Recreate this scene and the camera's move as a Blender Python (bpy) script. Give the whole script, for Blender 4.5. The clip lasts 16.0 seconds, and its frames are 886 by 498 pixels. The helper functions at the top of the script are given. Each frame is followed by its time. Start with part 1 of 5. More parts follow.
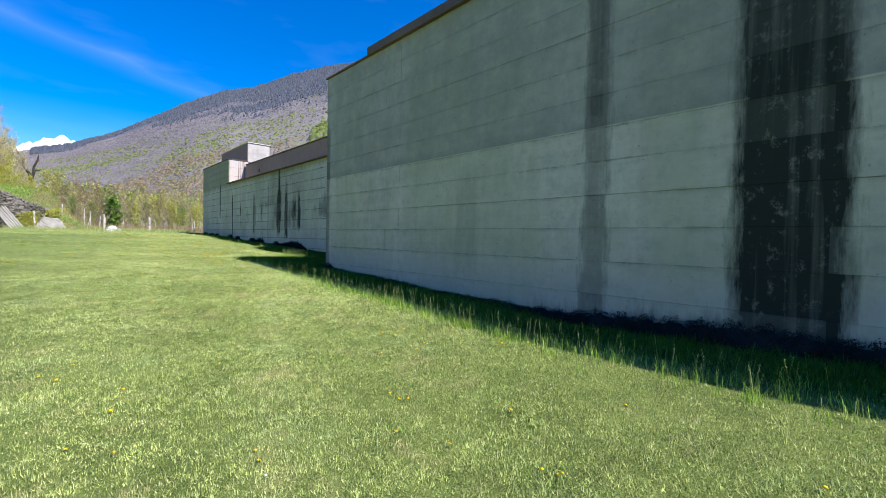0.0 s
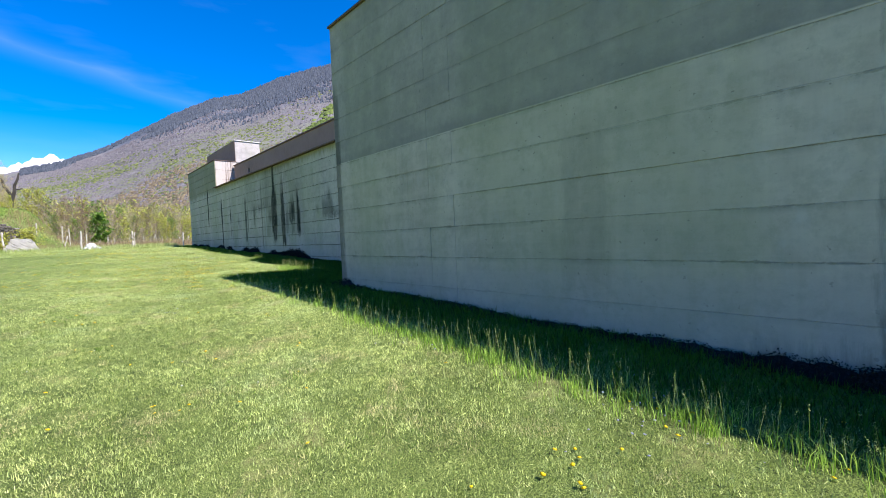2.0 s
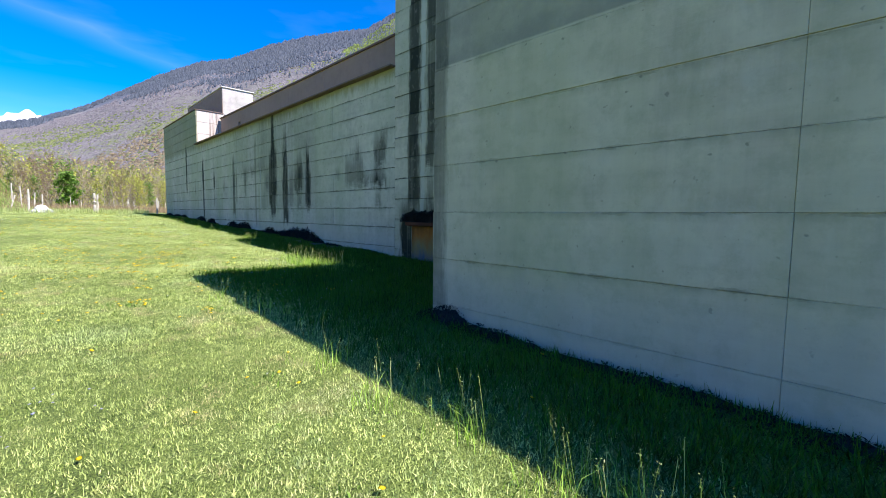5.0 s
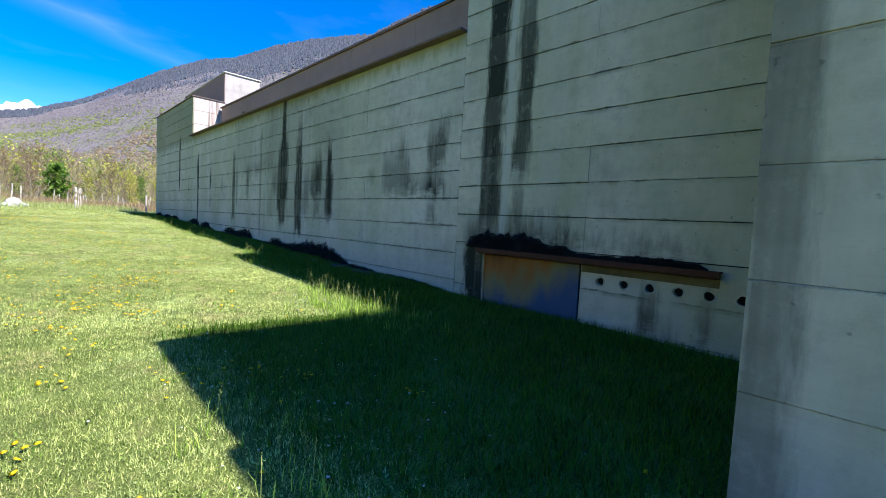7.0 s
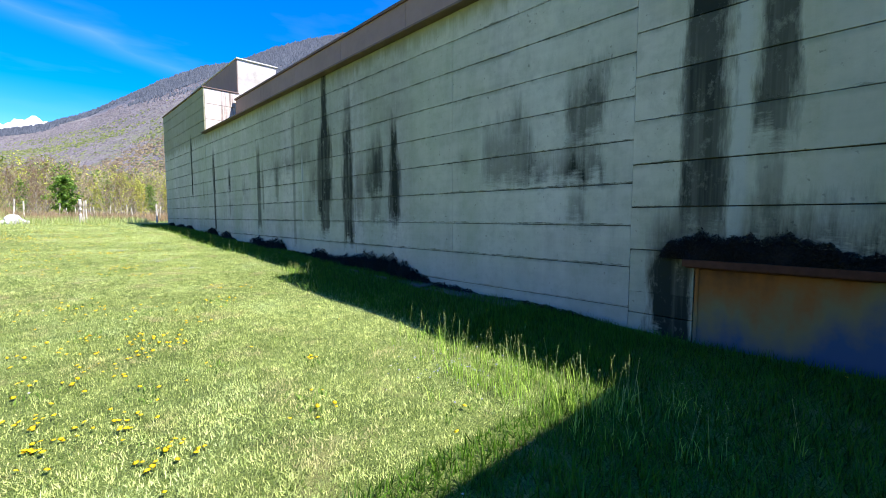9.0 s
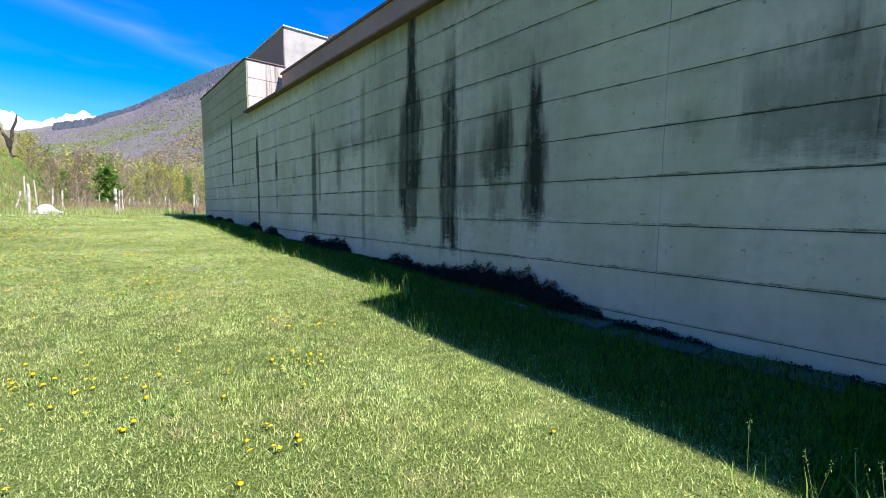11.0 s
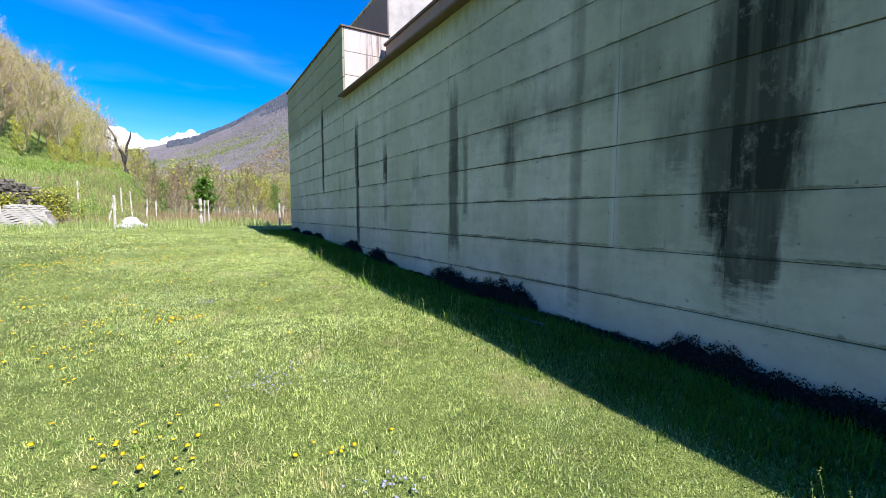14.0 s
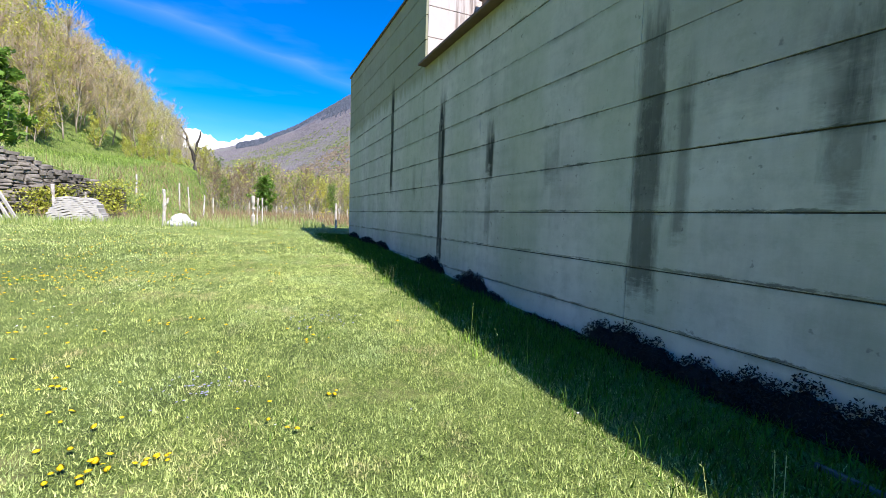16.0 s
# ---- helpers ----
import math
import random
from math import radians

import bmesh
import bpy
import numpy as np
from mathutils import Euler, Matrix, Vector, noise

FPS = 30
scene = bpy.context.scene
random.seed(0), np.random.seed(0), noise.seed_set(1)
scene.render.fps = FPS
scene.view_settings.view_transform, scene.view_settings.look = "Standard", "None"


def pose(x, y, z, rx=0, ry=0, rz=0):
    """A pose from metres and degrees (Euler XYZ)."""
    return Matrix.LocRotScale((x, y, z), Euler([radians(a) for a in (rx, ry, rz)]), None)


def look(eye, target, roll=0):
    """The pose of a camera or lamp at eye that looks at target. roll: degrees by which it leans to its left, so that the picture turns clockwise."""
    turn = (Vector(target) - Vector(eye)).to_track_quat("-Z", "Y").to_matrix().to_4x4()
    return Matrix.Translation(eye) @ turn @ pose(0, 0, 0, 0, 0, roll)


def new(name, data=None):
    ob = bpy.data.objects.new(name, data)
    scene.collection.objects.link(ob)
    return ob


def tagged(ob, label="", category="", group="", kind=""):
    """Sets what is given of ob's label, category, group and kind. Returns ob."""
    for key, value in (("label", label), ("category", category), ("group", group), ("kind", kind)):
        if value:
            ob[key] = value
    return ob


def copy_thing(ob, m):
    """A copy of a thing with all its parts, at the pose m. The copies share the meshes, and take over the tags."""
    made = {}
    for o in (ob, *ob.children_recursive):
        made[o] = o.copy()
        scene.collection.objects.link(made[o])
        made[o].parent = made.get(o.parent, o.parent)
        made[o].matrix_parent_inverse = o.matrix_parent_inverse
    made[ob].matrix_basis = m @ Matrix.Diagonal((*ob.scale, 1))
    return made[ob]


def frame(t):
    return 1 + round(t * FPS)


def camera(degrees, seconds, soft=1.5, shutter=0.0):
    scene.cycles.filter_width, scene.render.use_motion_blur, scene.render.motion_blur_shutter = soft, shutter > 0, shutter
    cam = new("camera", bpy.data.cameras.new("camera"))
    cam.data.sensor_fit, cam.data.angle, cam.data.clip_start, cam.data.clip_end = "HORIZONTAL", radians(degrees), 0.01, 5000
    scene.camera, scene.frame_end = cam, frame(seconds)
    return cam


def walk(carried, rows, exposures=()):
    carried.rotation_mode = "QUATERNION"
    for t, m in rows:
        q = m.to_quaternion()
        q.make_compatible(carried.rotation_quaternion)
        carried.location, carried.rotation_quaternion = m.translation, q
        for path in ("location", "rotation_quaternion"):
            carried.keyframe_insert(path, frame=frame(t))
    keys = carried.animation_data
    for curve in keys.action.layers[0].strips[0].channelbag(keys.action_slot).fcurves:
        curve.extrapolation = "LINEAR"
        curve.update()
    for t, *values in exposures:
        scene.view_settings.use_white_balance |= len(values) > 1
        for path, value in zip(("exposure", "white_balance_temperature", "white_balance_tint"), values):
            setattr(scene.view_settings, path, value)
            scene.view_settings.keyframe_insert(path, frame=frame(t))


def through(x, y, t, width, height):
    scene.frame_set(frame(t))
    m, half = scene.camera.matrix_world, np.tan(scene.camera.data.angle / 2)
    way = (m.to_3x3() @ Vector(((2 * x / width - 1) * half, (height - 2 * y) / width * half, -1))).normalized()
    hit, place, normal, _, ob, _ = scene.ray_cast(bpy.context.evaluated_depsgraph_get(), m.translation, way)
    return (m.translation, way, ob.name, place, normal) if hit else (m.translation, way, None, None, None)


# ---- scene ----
cam = camera(92.9, 16.0, soft=0.55)
PATH = [
    (0, (0.21, 0.341, 1.691), (1.562, 1.814, 1.642), 1.1),
    (0.5, (0.618, 1.251, 1.749), (1.967, 2.726, 1.688), -0.4),
    (1, (0.972, 2.144, 1.766), (2.32, 3.62, 1.709), -0.8),
    (1.5, (1.313, 3.031, 1.807), (2.67, 4.499, 1.736), -2.5),
    (2, (1.623, 3.983, 1.788), (2.98, 5.45, 1.717), -2.5),
    (2.5, (1.943, 4.915, 1.801), (3.303, 6.379, 1.713), -2.3),
    (3, (2.205, 5.831, 1.811), (3.561, 7.297, 1.708), -0.4),
    (3.5, (2.497, 6.768, 1.83), (3.855, 8.231, 1.708), 0.6),
    (3.7, (2.546, 7.145, 1.837), (3.912, 8.602, 1.726), 0.8),
    (5.8, (3.791, 10.925, 1.965), (5.196, 12.335, 1.771), 0.7),
    (6, (3.87, 11.256, 2.02), (5.24, 12.699, 1.823), 0.7),
    (6.5, (4.129, 12.099, 2.055), (5.413, 13.622, 1.868), 0.4),
    (7, (4.336, 12.885, 2.11), (5.749, 14.296, 1.988), 3.0),
    (7.5, (4.524, 13.686, 2.117), (5.993, 15.038, 1.996), 2.7),
    (8, (4.609, 14.5, 2.147), (6.082, 15.847, 2.02), 2.7),
    (8.5, (4.716, 15.35, 2.155), (6.136, 16.753, 2.021), 2.6),
    (9, (4.874, 16.274, 2.188), (6.258, 17.71, 2.034), 0.0),
    (9.2, (4.936, 16.596, 2.173), (6.28, 18.069, 2.018), -0.1),
    (11.3, (5.606, 20.146, 2.237), (6.88, 21.676, 2.049), 0.5),
    (11.5, (5.679, 20.5, 2.249), (6.939, 22.043, 2.063), 0.4),
    (12, (5.801, 21.32, 2.304), (6.992, 22.917, 2.12), 0.1),
    (12.5, (5.975, 22.085, 2.34), (7.074, 23.751, 2.216), 0.2),
    (13, (6.124, 22.877, 2.378), (7.218, 24.55, 2.329), -0.0),
    (13.5, (6.25, 23.73, 2.423), (7.246, 25.455, 2.243), 0.2),
    (14, (6.422, 24.559, 2.435), (7.44, 26.272, 2.267), -0.1),
    (14.5, (6.576, 25.395, 2.462), (7.586, 27.116, 2.331), 5.6),
    (15, (6.675, 26.208, 2.487), (7.664, 27.942, 2.362), 3.5),
    (15.5, (6.742, 27.068, 2.487), (7.543, 28.895, 2.344), 2.6),
    (16, (6.91, 27.776, 2.496), (7.724, 29.597, 2.346), 1.8),
]
walk(cam, [(t, look(eye, target, roll)) for t, eye, target, roll in PATH],
     exposures=[(t, stops, 6330, 14) for t, stops in ((0, 0.77), (1.5, 0.9), (2.5, 0.88), (3.5, 0.96), (6, 1.08), (7, 1.08), (7.5, 1.12), (8, 1.27), (8.5, 1.27), (9, 1.2), (11.5, 0.94), (13, 0.94), (16, 0.98))])


# ---- world and sun ----
SUN_DIR = Vector((0.245, -0.74, 1.0)).normalized()
world = bpy.data.worlds.new("world")
scene.world = world
world.use_nodes = True
wn = world.node_tree
wn.nodes.clear()
sky = wn.nodes.new("ShaderNodeTexSky")
sky.sky_type = 'NISHITA'
sky.sun_disc = False
sky.sun_elevation = math.asin(SUN_DIR.z)
sky.sun_rotation = math.atan2(SUN_DIR.x, SUN_DIR.y)
sky.altitude = 600
sky.air_density, sky.dust_density, sky.ozone_density = 1.0, 0.3, 3.0
w_hsv = wn.nodes.new("ShaderNodeHueSaturation")
w_hsv.inputs["Saturation"].default_value = 1.58
w_hsv.inputs["Value"].default_value = 1.19
w_hsv.inputs["Hue"].default_value = 0.512
w_bg = wn.nodes.new("ShaderNodeBackground")
w_bg.inputs["Strength"].default_value = 0.11
w_out = wn.nodes.new("ShaderNodeOutputWorld")
wn.links.new(sky.outputs[0], w_hsv.inputs["Color"])
w_tc = wn.nodes.new("ShaderNodeTexCoord")


def bearing(a, e):
    return Vector((math.sin(radians(a)) * math.cos(radians(e)), math.cos(radians(a)) * math.cos(radians(e)), math.sin(radians(e))))


def w_math(op, a, b, clamp=False):
    n = wn.nodes.new("ShaderNodeMath")
    n.operation, n.use_clamp = op, clamp
    for k, v in ((0, a), (1, b)):
        if isinstance(v, bpy.types.NodeSocket):
            wn.links.new(v, n.inputs[k])
        else:
            n.inputs[k].default_value = v
    return n.outputs[0]


# one long thin veil of cirrus and some faint wisps
w_dot = wn.nodes.new("ShaderNodeVectorMath")
w_dot.operation = 'DOT_PRODUCT'
wn.links.new(w_tc.outputs["Generated"], w_dot.inputs[0])
w_dot.inputs[1].default_value = bearing(-11, 20.5).cross(bearing(11, 16.4)).normalized()
w_noise = wn.nodes.new("ShaderNodeTexNoise")
w_map = wn.nodes.new("ShaderNodeMapping")
w_map.inputs["Scale"].default_value = (1.5, 3.0, 7.0)
w_map.inputs["Rotation"].default_value = (0.0, 0.3, 0.4)
wn.links.new(w_tc.outputs["Generated"], w_map.inputs["Vector"])
wn.links.new(w_map.outputs[0], w_noise.inputs["Vector"])
w_noise.inputs["Scale"].default_value, w_noise.inputs["Detail"].default_value = 2.6, 6
wob_ = w_math("MULTIPLY", w_math("SUBTRACT", w_noise.outputs["Fac"], 0.5), 0.05)
veil = w_math("SUBTRACT", 1.0, w_math("DIVIDE", w_math("ABSOLUTE", w_math("ADD", w_dot.outputs["Value"], wob_), 0.0), 0.030), True)
veil = w_math("MULTIPLY", w_math("MULTIPLY", veil, veil), w_math("MULTIPLY", w_noise.outputs["Fac"], 0.10))
wisps = w_math("MULTIPLY", w_math("SUBTRACT", w_noise.outputs["Fac"], 0.53), 1.1, True)
cloud = w_math("ADD", veil, w_math("MULTIPLY", wisps, 0.10), True)
w_mix = wn.nodes.new("ShaderNodeMix")
w_mix.data_type = "RGBA"
wn.links.new(cloud, w_mix.inputs[0])
wn.links.new(w_hsv.outputs[0], w_mix.inputs[6])
w_mix.inputs[7].default_value = (7.5, 7.8, 8.2, 1)
wn.links.new(w_mix.outputs[2], w_bg.inputs["Color"])
wn.links.new(w_bg.outputs[0], w_out.inputs["Surface"])

sun = new("sun", bpy.data.lights.new("sun", "SUN"))
sun.data.energy = 5.0
sun.data.angle = radians(0.53)
sun.data.color = (1.0, 0.94, 0.85)
sun.matrix_world = look(SUN_DIR * 50, (0, 0, 0))


# ---- materials ----
class Nodes:
    """Short hand for building a node tree."""

    def __init__(self, name):
        self.mat = bpy.data.materials.new(name)
        self.mat.use_nodes = True
        self.t = self.mat.node_tree
        self.b = self.t.nodes["Principled BSDF"]
        self.b.inputs["Specular IOR Level"].default_value = 0.3
        self.pos = None

    def node(self, kind, **inputs):
        n = self.t.nodes.new(kind)
        for k, v in inputs.items():
            self.put(n, k.replace("_", " "), v)
        return n

    def put(self, n, key, v):
        slot = n.inputs[int(key)] if key.isdigit() else n.inputs[key]
        if isinstance(v, bpy.types.NodeSocket):
            self.t.links.new(v, slot)
        else:
            slot.default_value = v

    def math(self, op, a, b=0.0, clamp=False):
        n = self.t.nodes.new("ShaderNodeMath")
        n.operation, n.use_clamp = op, clamp
        self.put(n, "0", a)
        self.put(n, "1", b)
        return n.outputs[0]

    def place(self):
        if self.pos is None:
            self.pos = self.t.nodes.new("ShaderNodeNewGeometry").outputs["Position"]
        return self.pos

    def xyz(self):
        n = self.node("ShaderNodeSeparateXYZ", Vector=self.place())
        return n.outputs[0], n.outputs[1], n.outputs[2]

    def noise(self, scale, detail=4, rough=0.55, stretch=None):
        vec = self.place()
        if stretch:
            m = self.node("ShaderNodeMapping", Vector=vec)
            m.inputs["Scale"].default_value = stretch
            vec = m.outputs[0]
        n = self.node("ShaderNodeTexNoise", Vector=vec, Scale=scale, Detail=detail, Roughness=rough)
        return n.outputs["Fac"]

    def ramp(self, fac, *stops):
        n = self.t.nodes.new("ShaderNodeValToRGB")
        self.put(n, "Fac", fac)
        e = n.color_ramp.elements
        while len(e) < len(stops):
            e.new(0.5)
        for el, (p, c) in zip(e, stops):
            el.position = p
            el.color = (c, c, c, 1) if isinstance(c, float) else (*c, 1)
        return n.outputs[0]

    def mix(self, fac, a, b, kind="MIX"):
        n = self.t.nodes.new("ShaderNodeMix")
        n.data_type, n.blend_type = "RGBA", kind
        for k, v in ((0, fac), (6, a), (7, b)):
            if isinstance(v, tuple):
                v = (*v, 1) if len(v) == 3 else v
            self.put(n, str(k), v)
        return n.outputs[2]

    def bump(self, height, strength=0.4, distance=0.02):
        n = self.node("ShaderNodeBump", Height=height, Strength=strength, Distance=distance)
        self.t.links.new(n.outputs[0], self.b.inputs["Normal"])

    def done(self, color, rough=0.9, metal=0.0):
        self.put(self.b, "Base Color", (*color, 1) if isinstance(color, tuple) else color)
        self.put(self.b, "Roughness", rough)
        self.put(self.b, "Metallic", metal)
        return self.mat


def plain(name, color, rough=0.85, metal=0.0, grain=18.0, vary=0.25, bump=0.3, distance=0.01):
    n = Nodes(name)
    f = n.noise(grain, 6, 0.65)
    g = n.noise(grain * 0.12, 3)
    f2 = n.math("MULTIPLY", n.math("ADD", f, g), 0.5)
    lo, hi = tuple(c * (1 - vary) for c in color), tuple(min(1, c * (1 + vary)) for c in color)
    col = n.ramp(f2, (0.3, lo), (0.7, hi))
    if bump:
        n.bump(f, bump, distance)
    return n.done(col, rough, metal)


def concrete(name, tone, upper=None, streaks=(), pale=(), eave=None, lift=(0.0, 0.5232), joint=0.8, foot=None):
    """Shuttered concrete. streaks: (y from, y to, bottom, top, strength) of black algae runs; pale: the same for lime runs.
    upper: (height, factor) of a darker later pour; foot: height of the paler first pour; joint: how dark the joints have grown."""
    n = Nodes(name)
    x, y, z = n.xyz()
    info = n.t.nodes.new("ShaderNodeObjectInfo").outputs["Random"]
    fine = n.noise(30, 6, 0.7)
    mid = n.noise(2.2, 5, 0.6)
    big = n.noise(0.5, 3, 0.5)
    runs = n.noise(1.0, 5, 0.65, (3.0, 5.0, 0.35))
    boards = n.noise(1.0, 4, 0.6, (1.0, 0.6, 9.0))
    tone_f = n.math("ADD", n.math("MULTIPLY", mid, 0.35), n.math("MULTIPLY", big, 0.3))
    tone_f = n.math("ADD", tone_f, n.math("MULTIPLY", runs, 0.25))
    tone_f = n.math("ADD", tone_f, n.math("MULTIPLY", boards, 0.15))
    tone_f = n.math("ADD", tone_f, n.math("MULTIPLY", n.math("SUBTRACT", info, 0.5), 0.06))
    lo = tuple(c * 0.68 for c in tone)
    hi = tuple(c * 1.22 for c in tone)
    col = n.ramp(tone_f, (0.36, lo), (0.52, tone), (0.68, hi))
    col = n.mix(n.ramp(n.noise(0.9, 4, 0.6, (1, 1, 0.5)), (0.48, 0.0), (0.72, 0.35)), col, (tone[0] * 0.72, tone[1] * 0.8, tone[2] * 0.6))
    blot = n.ramp(n.noise(5.5, 6, 0.72), (0.47, 0.0), (0.66, 0.42))
    col = n.mix(blot, col, (tone[0] * 0.62, tone[1] * 0.66, tone[2] * 0.6))
    lime = n.ramp(n.noise(3.1, 6, 0.7, (1, 1, 0.6)), (0.56, 0.0), (0.74, 0.4))
    col = n.mix(lime, col, (0.58, 0.58, 0.54))
    under = n.math("FRACT", n.math("DIVIDE", n.math("SUBTRACT", z, lift[0]), lift[1]))
    weep = n.math("MULTIPLY", n.math("SUBTRACT", under, 0.86), 8.0, True)
    weep = n.math("MULTIPLY", weep, n.ramp(n.noise(1.0, 5, 0.7, (2, 1.6, 0.5)), (0.42, 0.0), (0.60, 0.8)))
    col = n.mix(n.math("MULTIPLY", weep, min(1.0, joint + 0.15)), col, (tone[0] * 0.3, tone[1] * 0.33, tone[2] * 0.28))
    near_joint = n.math("MULTIPLY", n.math("MINIMUM", under, n.math("SUBTRACT", 1.0, under)), lift[1])
    ragged = n.math("MULTIPLY", n.math("SUBTRACT", n.noise(1.0, 6, 0.8, (4, 2.2, 7)), 0.44), 0.16)
    ragged = n.math("MULTIPLY", n.math("SUBTRACT", ragged, near_joint), 70.0, True)
    col = n.mix(n.math("MULTIPLY", ragged, joint), col, (tone[0] * 0.16, tone[1] * 0.18, tone[2] * 0.16))
    sheets = n.ramp(n.noise(1.0, 2, 0.4, (0.8, 0.9, 0.10)), (0.40, 0.0), (0.60, 0.4))
    col = n.mix(sheets, col, (tone[0] * 0.66, tone[1] * 0.76, tone[2] * 0.55))
    if eave:
        band = n.math("MULTIPLY", n.math("SUBTRACT", n.math("ADD", z, n.math("MULTIPLY", n.math("SUBTRACT", runs, 0.5), 0.9)), eave - 0.34), 4.0, True)
        col = n.mix(n.math("MULTIPLY", band, 0.6), col, (0.20, 0.20, 0.10))
    pits = n.ramp(n.noise(14, 2, 0.5), (0.70, 0.0), (0.76, 0.5))
    col = n.mix(pits, col, (0.12, 0.12, 0.11))
    if upper:
        edge = n.math("ADD", z, n.math("MULTIPLY", n.math("SUBTRACT", mid, 0.5), 0.025))
        up = n.math("MULTIPLY", n.math("SUBTRACT", edge, upper[0]), 60.0, True)
        patchy_up = n.math("MULTIPLY", n.ramp(n.noise(1.7, 6, 0.7), (0.35, 0.6), (0.62, 1.0)), upper[1])
        fringe = n.math("MULTIPLY", n.math("SUBTRACT", upper[0] + 0.22, edge), 0.9, True)
        col = n.mix(n.math("MULTIPLY", up, n.math("ADD", patchy_up, fringe, True)), col, (tone[0] * 0.36, tone[1] * 0.41, tone[2] * 0.46))
    if foot:
        low_pour = n.math("MULTIPLY", n.math("SUBTRACT", foot, n.math("ADD", z, n.math("MULTIPLY", n.math("SUBTRACT", mid, 0.5), 0.5))), 5.0, True)
        col = n.mix(n.math("MULTIPLY", low_pour, 0.42), col, n.mix(blot, (0.50, 0.48, 0.43), (0.36, 0.35, 0.30)))
    # runs of algae: edges frayed along the fall of the water, each lift stained differently, torn into strips at the lower end
    fray = n.math("SUBTRACT", n.noise(1.0, 5, 0.7, (0.0, 5.5, 0.9)), 0.5)
    tear = n.math("SUBTRACT", n.noise(1.0, 4, 0.75, (0.0, 2.5, 11.0)), 0.5)
    course = n.node("ShaderNodeTexWhiteNoise")
    course.noise_dimensions = "2D"
    key = n.node("ShaderNodeCombineXYZ", X=n.math("FLOOR", n.math("DIVIDE", n.math("SUBTRACT", z, lift[0]), lift[1])), Y=n.math("FLOOR", n.math("MULTIPLY", y, 1.1)))
    n.t.links.new(key.outputs[0], course.inputs["Vector"])
    step = n.math("SUBTRACT", course.outputs["Value"], 0.5)
    yw = n.math("ADD", n.math("MULTIPLY", fray, 0.46), n.math("MULTIPLY", step, 0.05))
    zw = n.math("ADD", n.math("MULTIPLY", tear, 0.75), n.math("MULTIPLY", n.math("SUBTRACT", n.noise(1.0, 4, 0.6, (0.0, 4.0, 0.4)), 0.5), 0.9))
    grain = n.ramp(n.noise(1.0, 6, 0.75, (5, 6, 4.5)), (0.28, 0.62), (0.46, 1.0))
    strips = n.ramp(n.noise(1.0, 3, 0.6, (0.0, 7.0, 0.25)), (0.32, 0.80), (0.52, 1.0))
    worn = n.math("MULTIPLY", n.math("MULTIPLY", grain, strips), n.math("ADD", n.math("MULTIPLY", step, 0.3), 1.0))

    def run_mask(items):
        total = None
        for y0, y1, bottom, top, strength in items:
            half = (y1 - y0) / 2
            away = n.math("ABSOLUTE", n.math("SUBTRACT", n.math("ADD", y, n.math("MULTIPLY", yw, min(1.0, half / 0.24))), (y0 + y1) / 2))
            m = n.math("DIVIDE", n.math("SUBTRACT", half * 1.2, away), 0.04 + half * 0.28, True)
            low = n.math("DIVIDE", n.math("SUBTRACT", n.math("ADD", z, zw), bottom), 0.26, True)
            high = n.math("DIVIDE", n.math("SUBTRACT", n.math("ADD", top, n.math("MULTIPLY", fray, 1.2)), z), 0.55, True)
            m = n.math("MULTIPLY", n.math("MULTIPLY", m, low), n.math("MULTIPLY", high, min(1.0, strength * 1.15)))
            # overlapping runs deepen one another
            total = m if total is None else n.math("SUBTRACT", n.math("ADD", total, m), n.math("MULTIPLY", total, m))
        return total

    if streaks:
        col = n.mix(n.math("MULTIPLY", run_mask(streaks), worn), col, (0.022, 0.028, 0.021))
    if pale:
        col = n.mix(run_mask(pale), col, (0.5, 0.52, 0.5))
    n.bump(n.math("ADD", n.math("MULTIPLY", fine, 0.5), n.math("ADD", boards, n.math("MULTIPLY", pits, -0.6))), 0.35, 0.012)
    return n.done(col, 0.92)


TONE = (0.55, 0.51, 0.415)
# the four large stains of the long wall, then the cluster near the tall wall and the thin runs towards its end
# first, broad run: faint algae film whose darkness also stands in for lens vignetting
RUNS_LARGE = (
    (22.8, 27.4, 1.9, 6.2, 0.22), (25.98, 26.42, 1.7, 4.7, 0.95), (26.04, 26.34, 4.0, 6.4, 0.85), (25.88, 26.58, 2.15, 4.5, 0.75), (25.84, 26.98, 2.65, 3.85, 0.5), (26.05, 26.32, 4.9, 5.8, 0.5),
    (24.9, 25.3, 1.35, 4.6, 0.92), (24.86, 25.34, 2.05, 3.8, 0.6), (24.95, 25.22, 4.2, 5.3, 0.45), (24.42, 24.78, 2.1, 3.65, 0.38),
    (23.75, 24.12, 2.55, 4.15, 0.7), (23.7, 24.34, 2.6, 3.75, 0.55), (23.78, 24.12, 1.95, 2.8, 0.5), (24.16, 24.4, 2.7, 3.3, 0.4),
    (23.2, 23.45, 2.0, 4.4, 0.8), (23.12, 23.5, 2.05, 3.7, 0.6), (23.18, 23.42, 1.7, 2.3, 0.5))
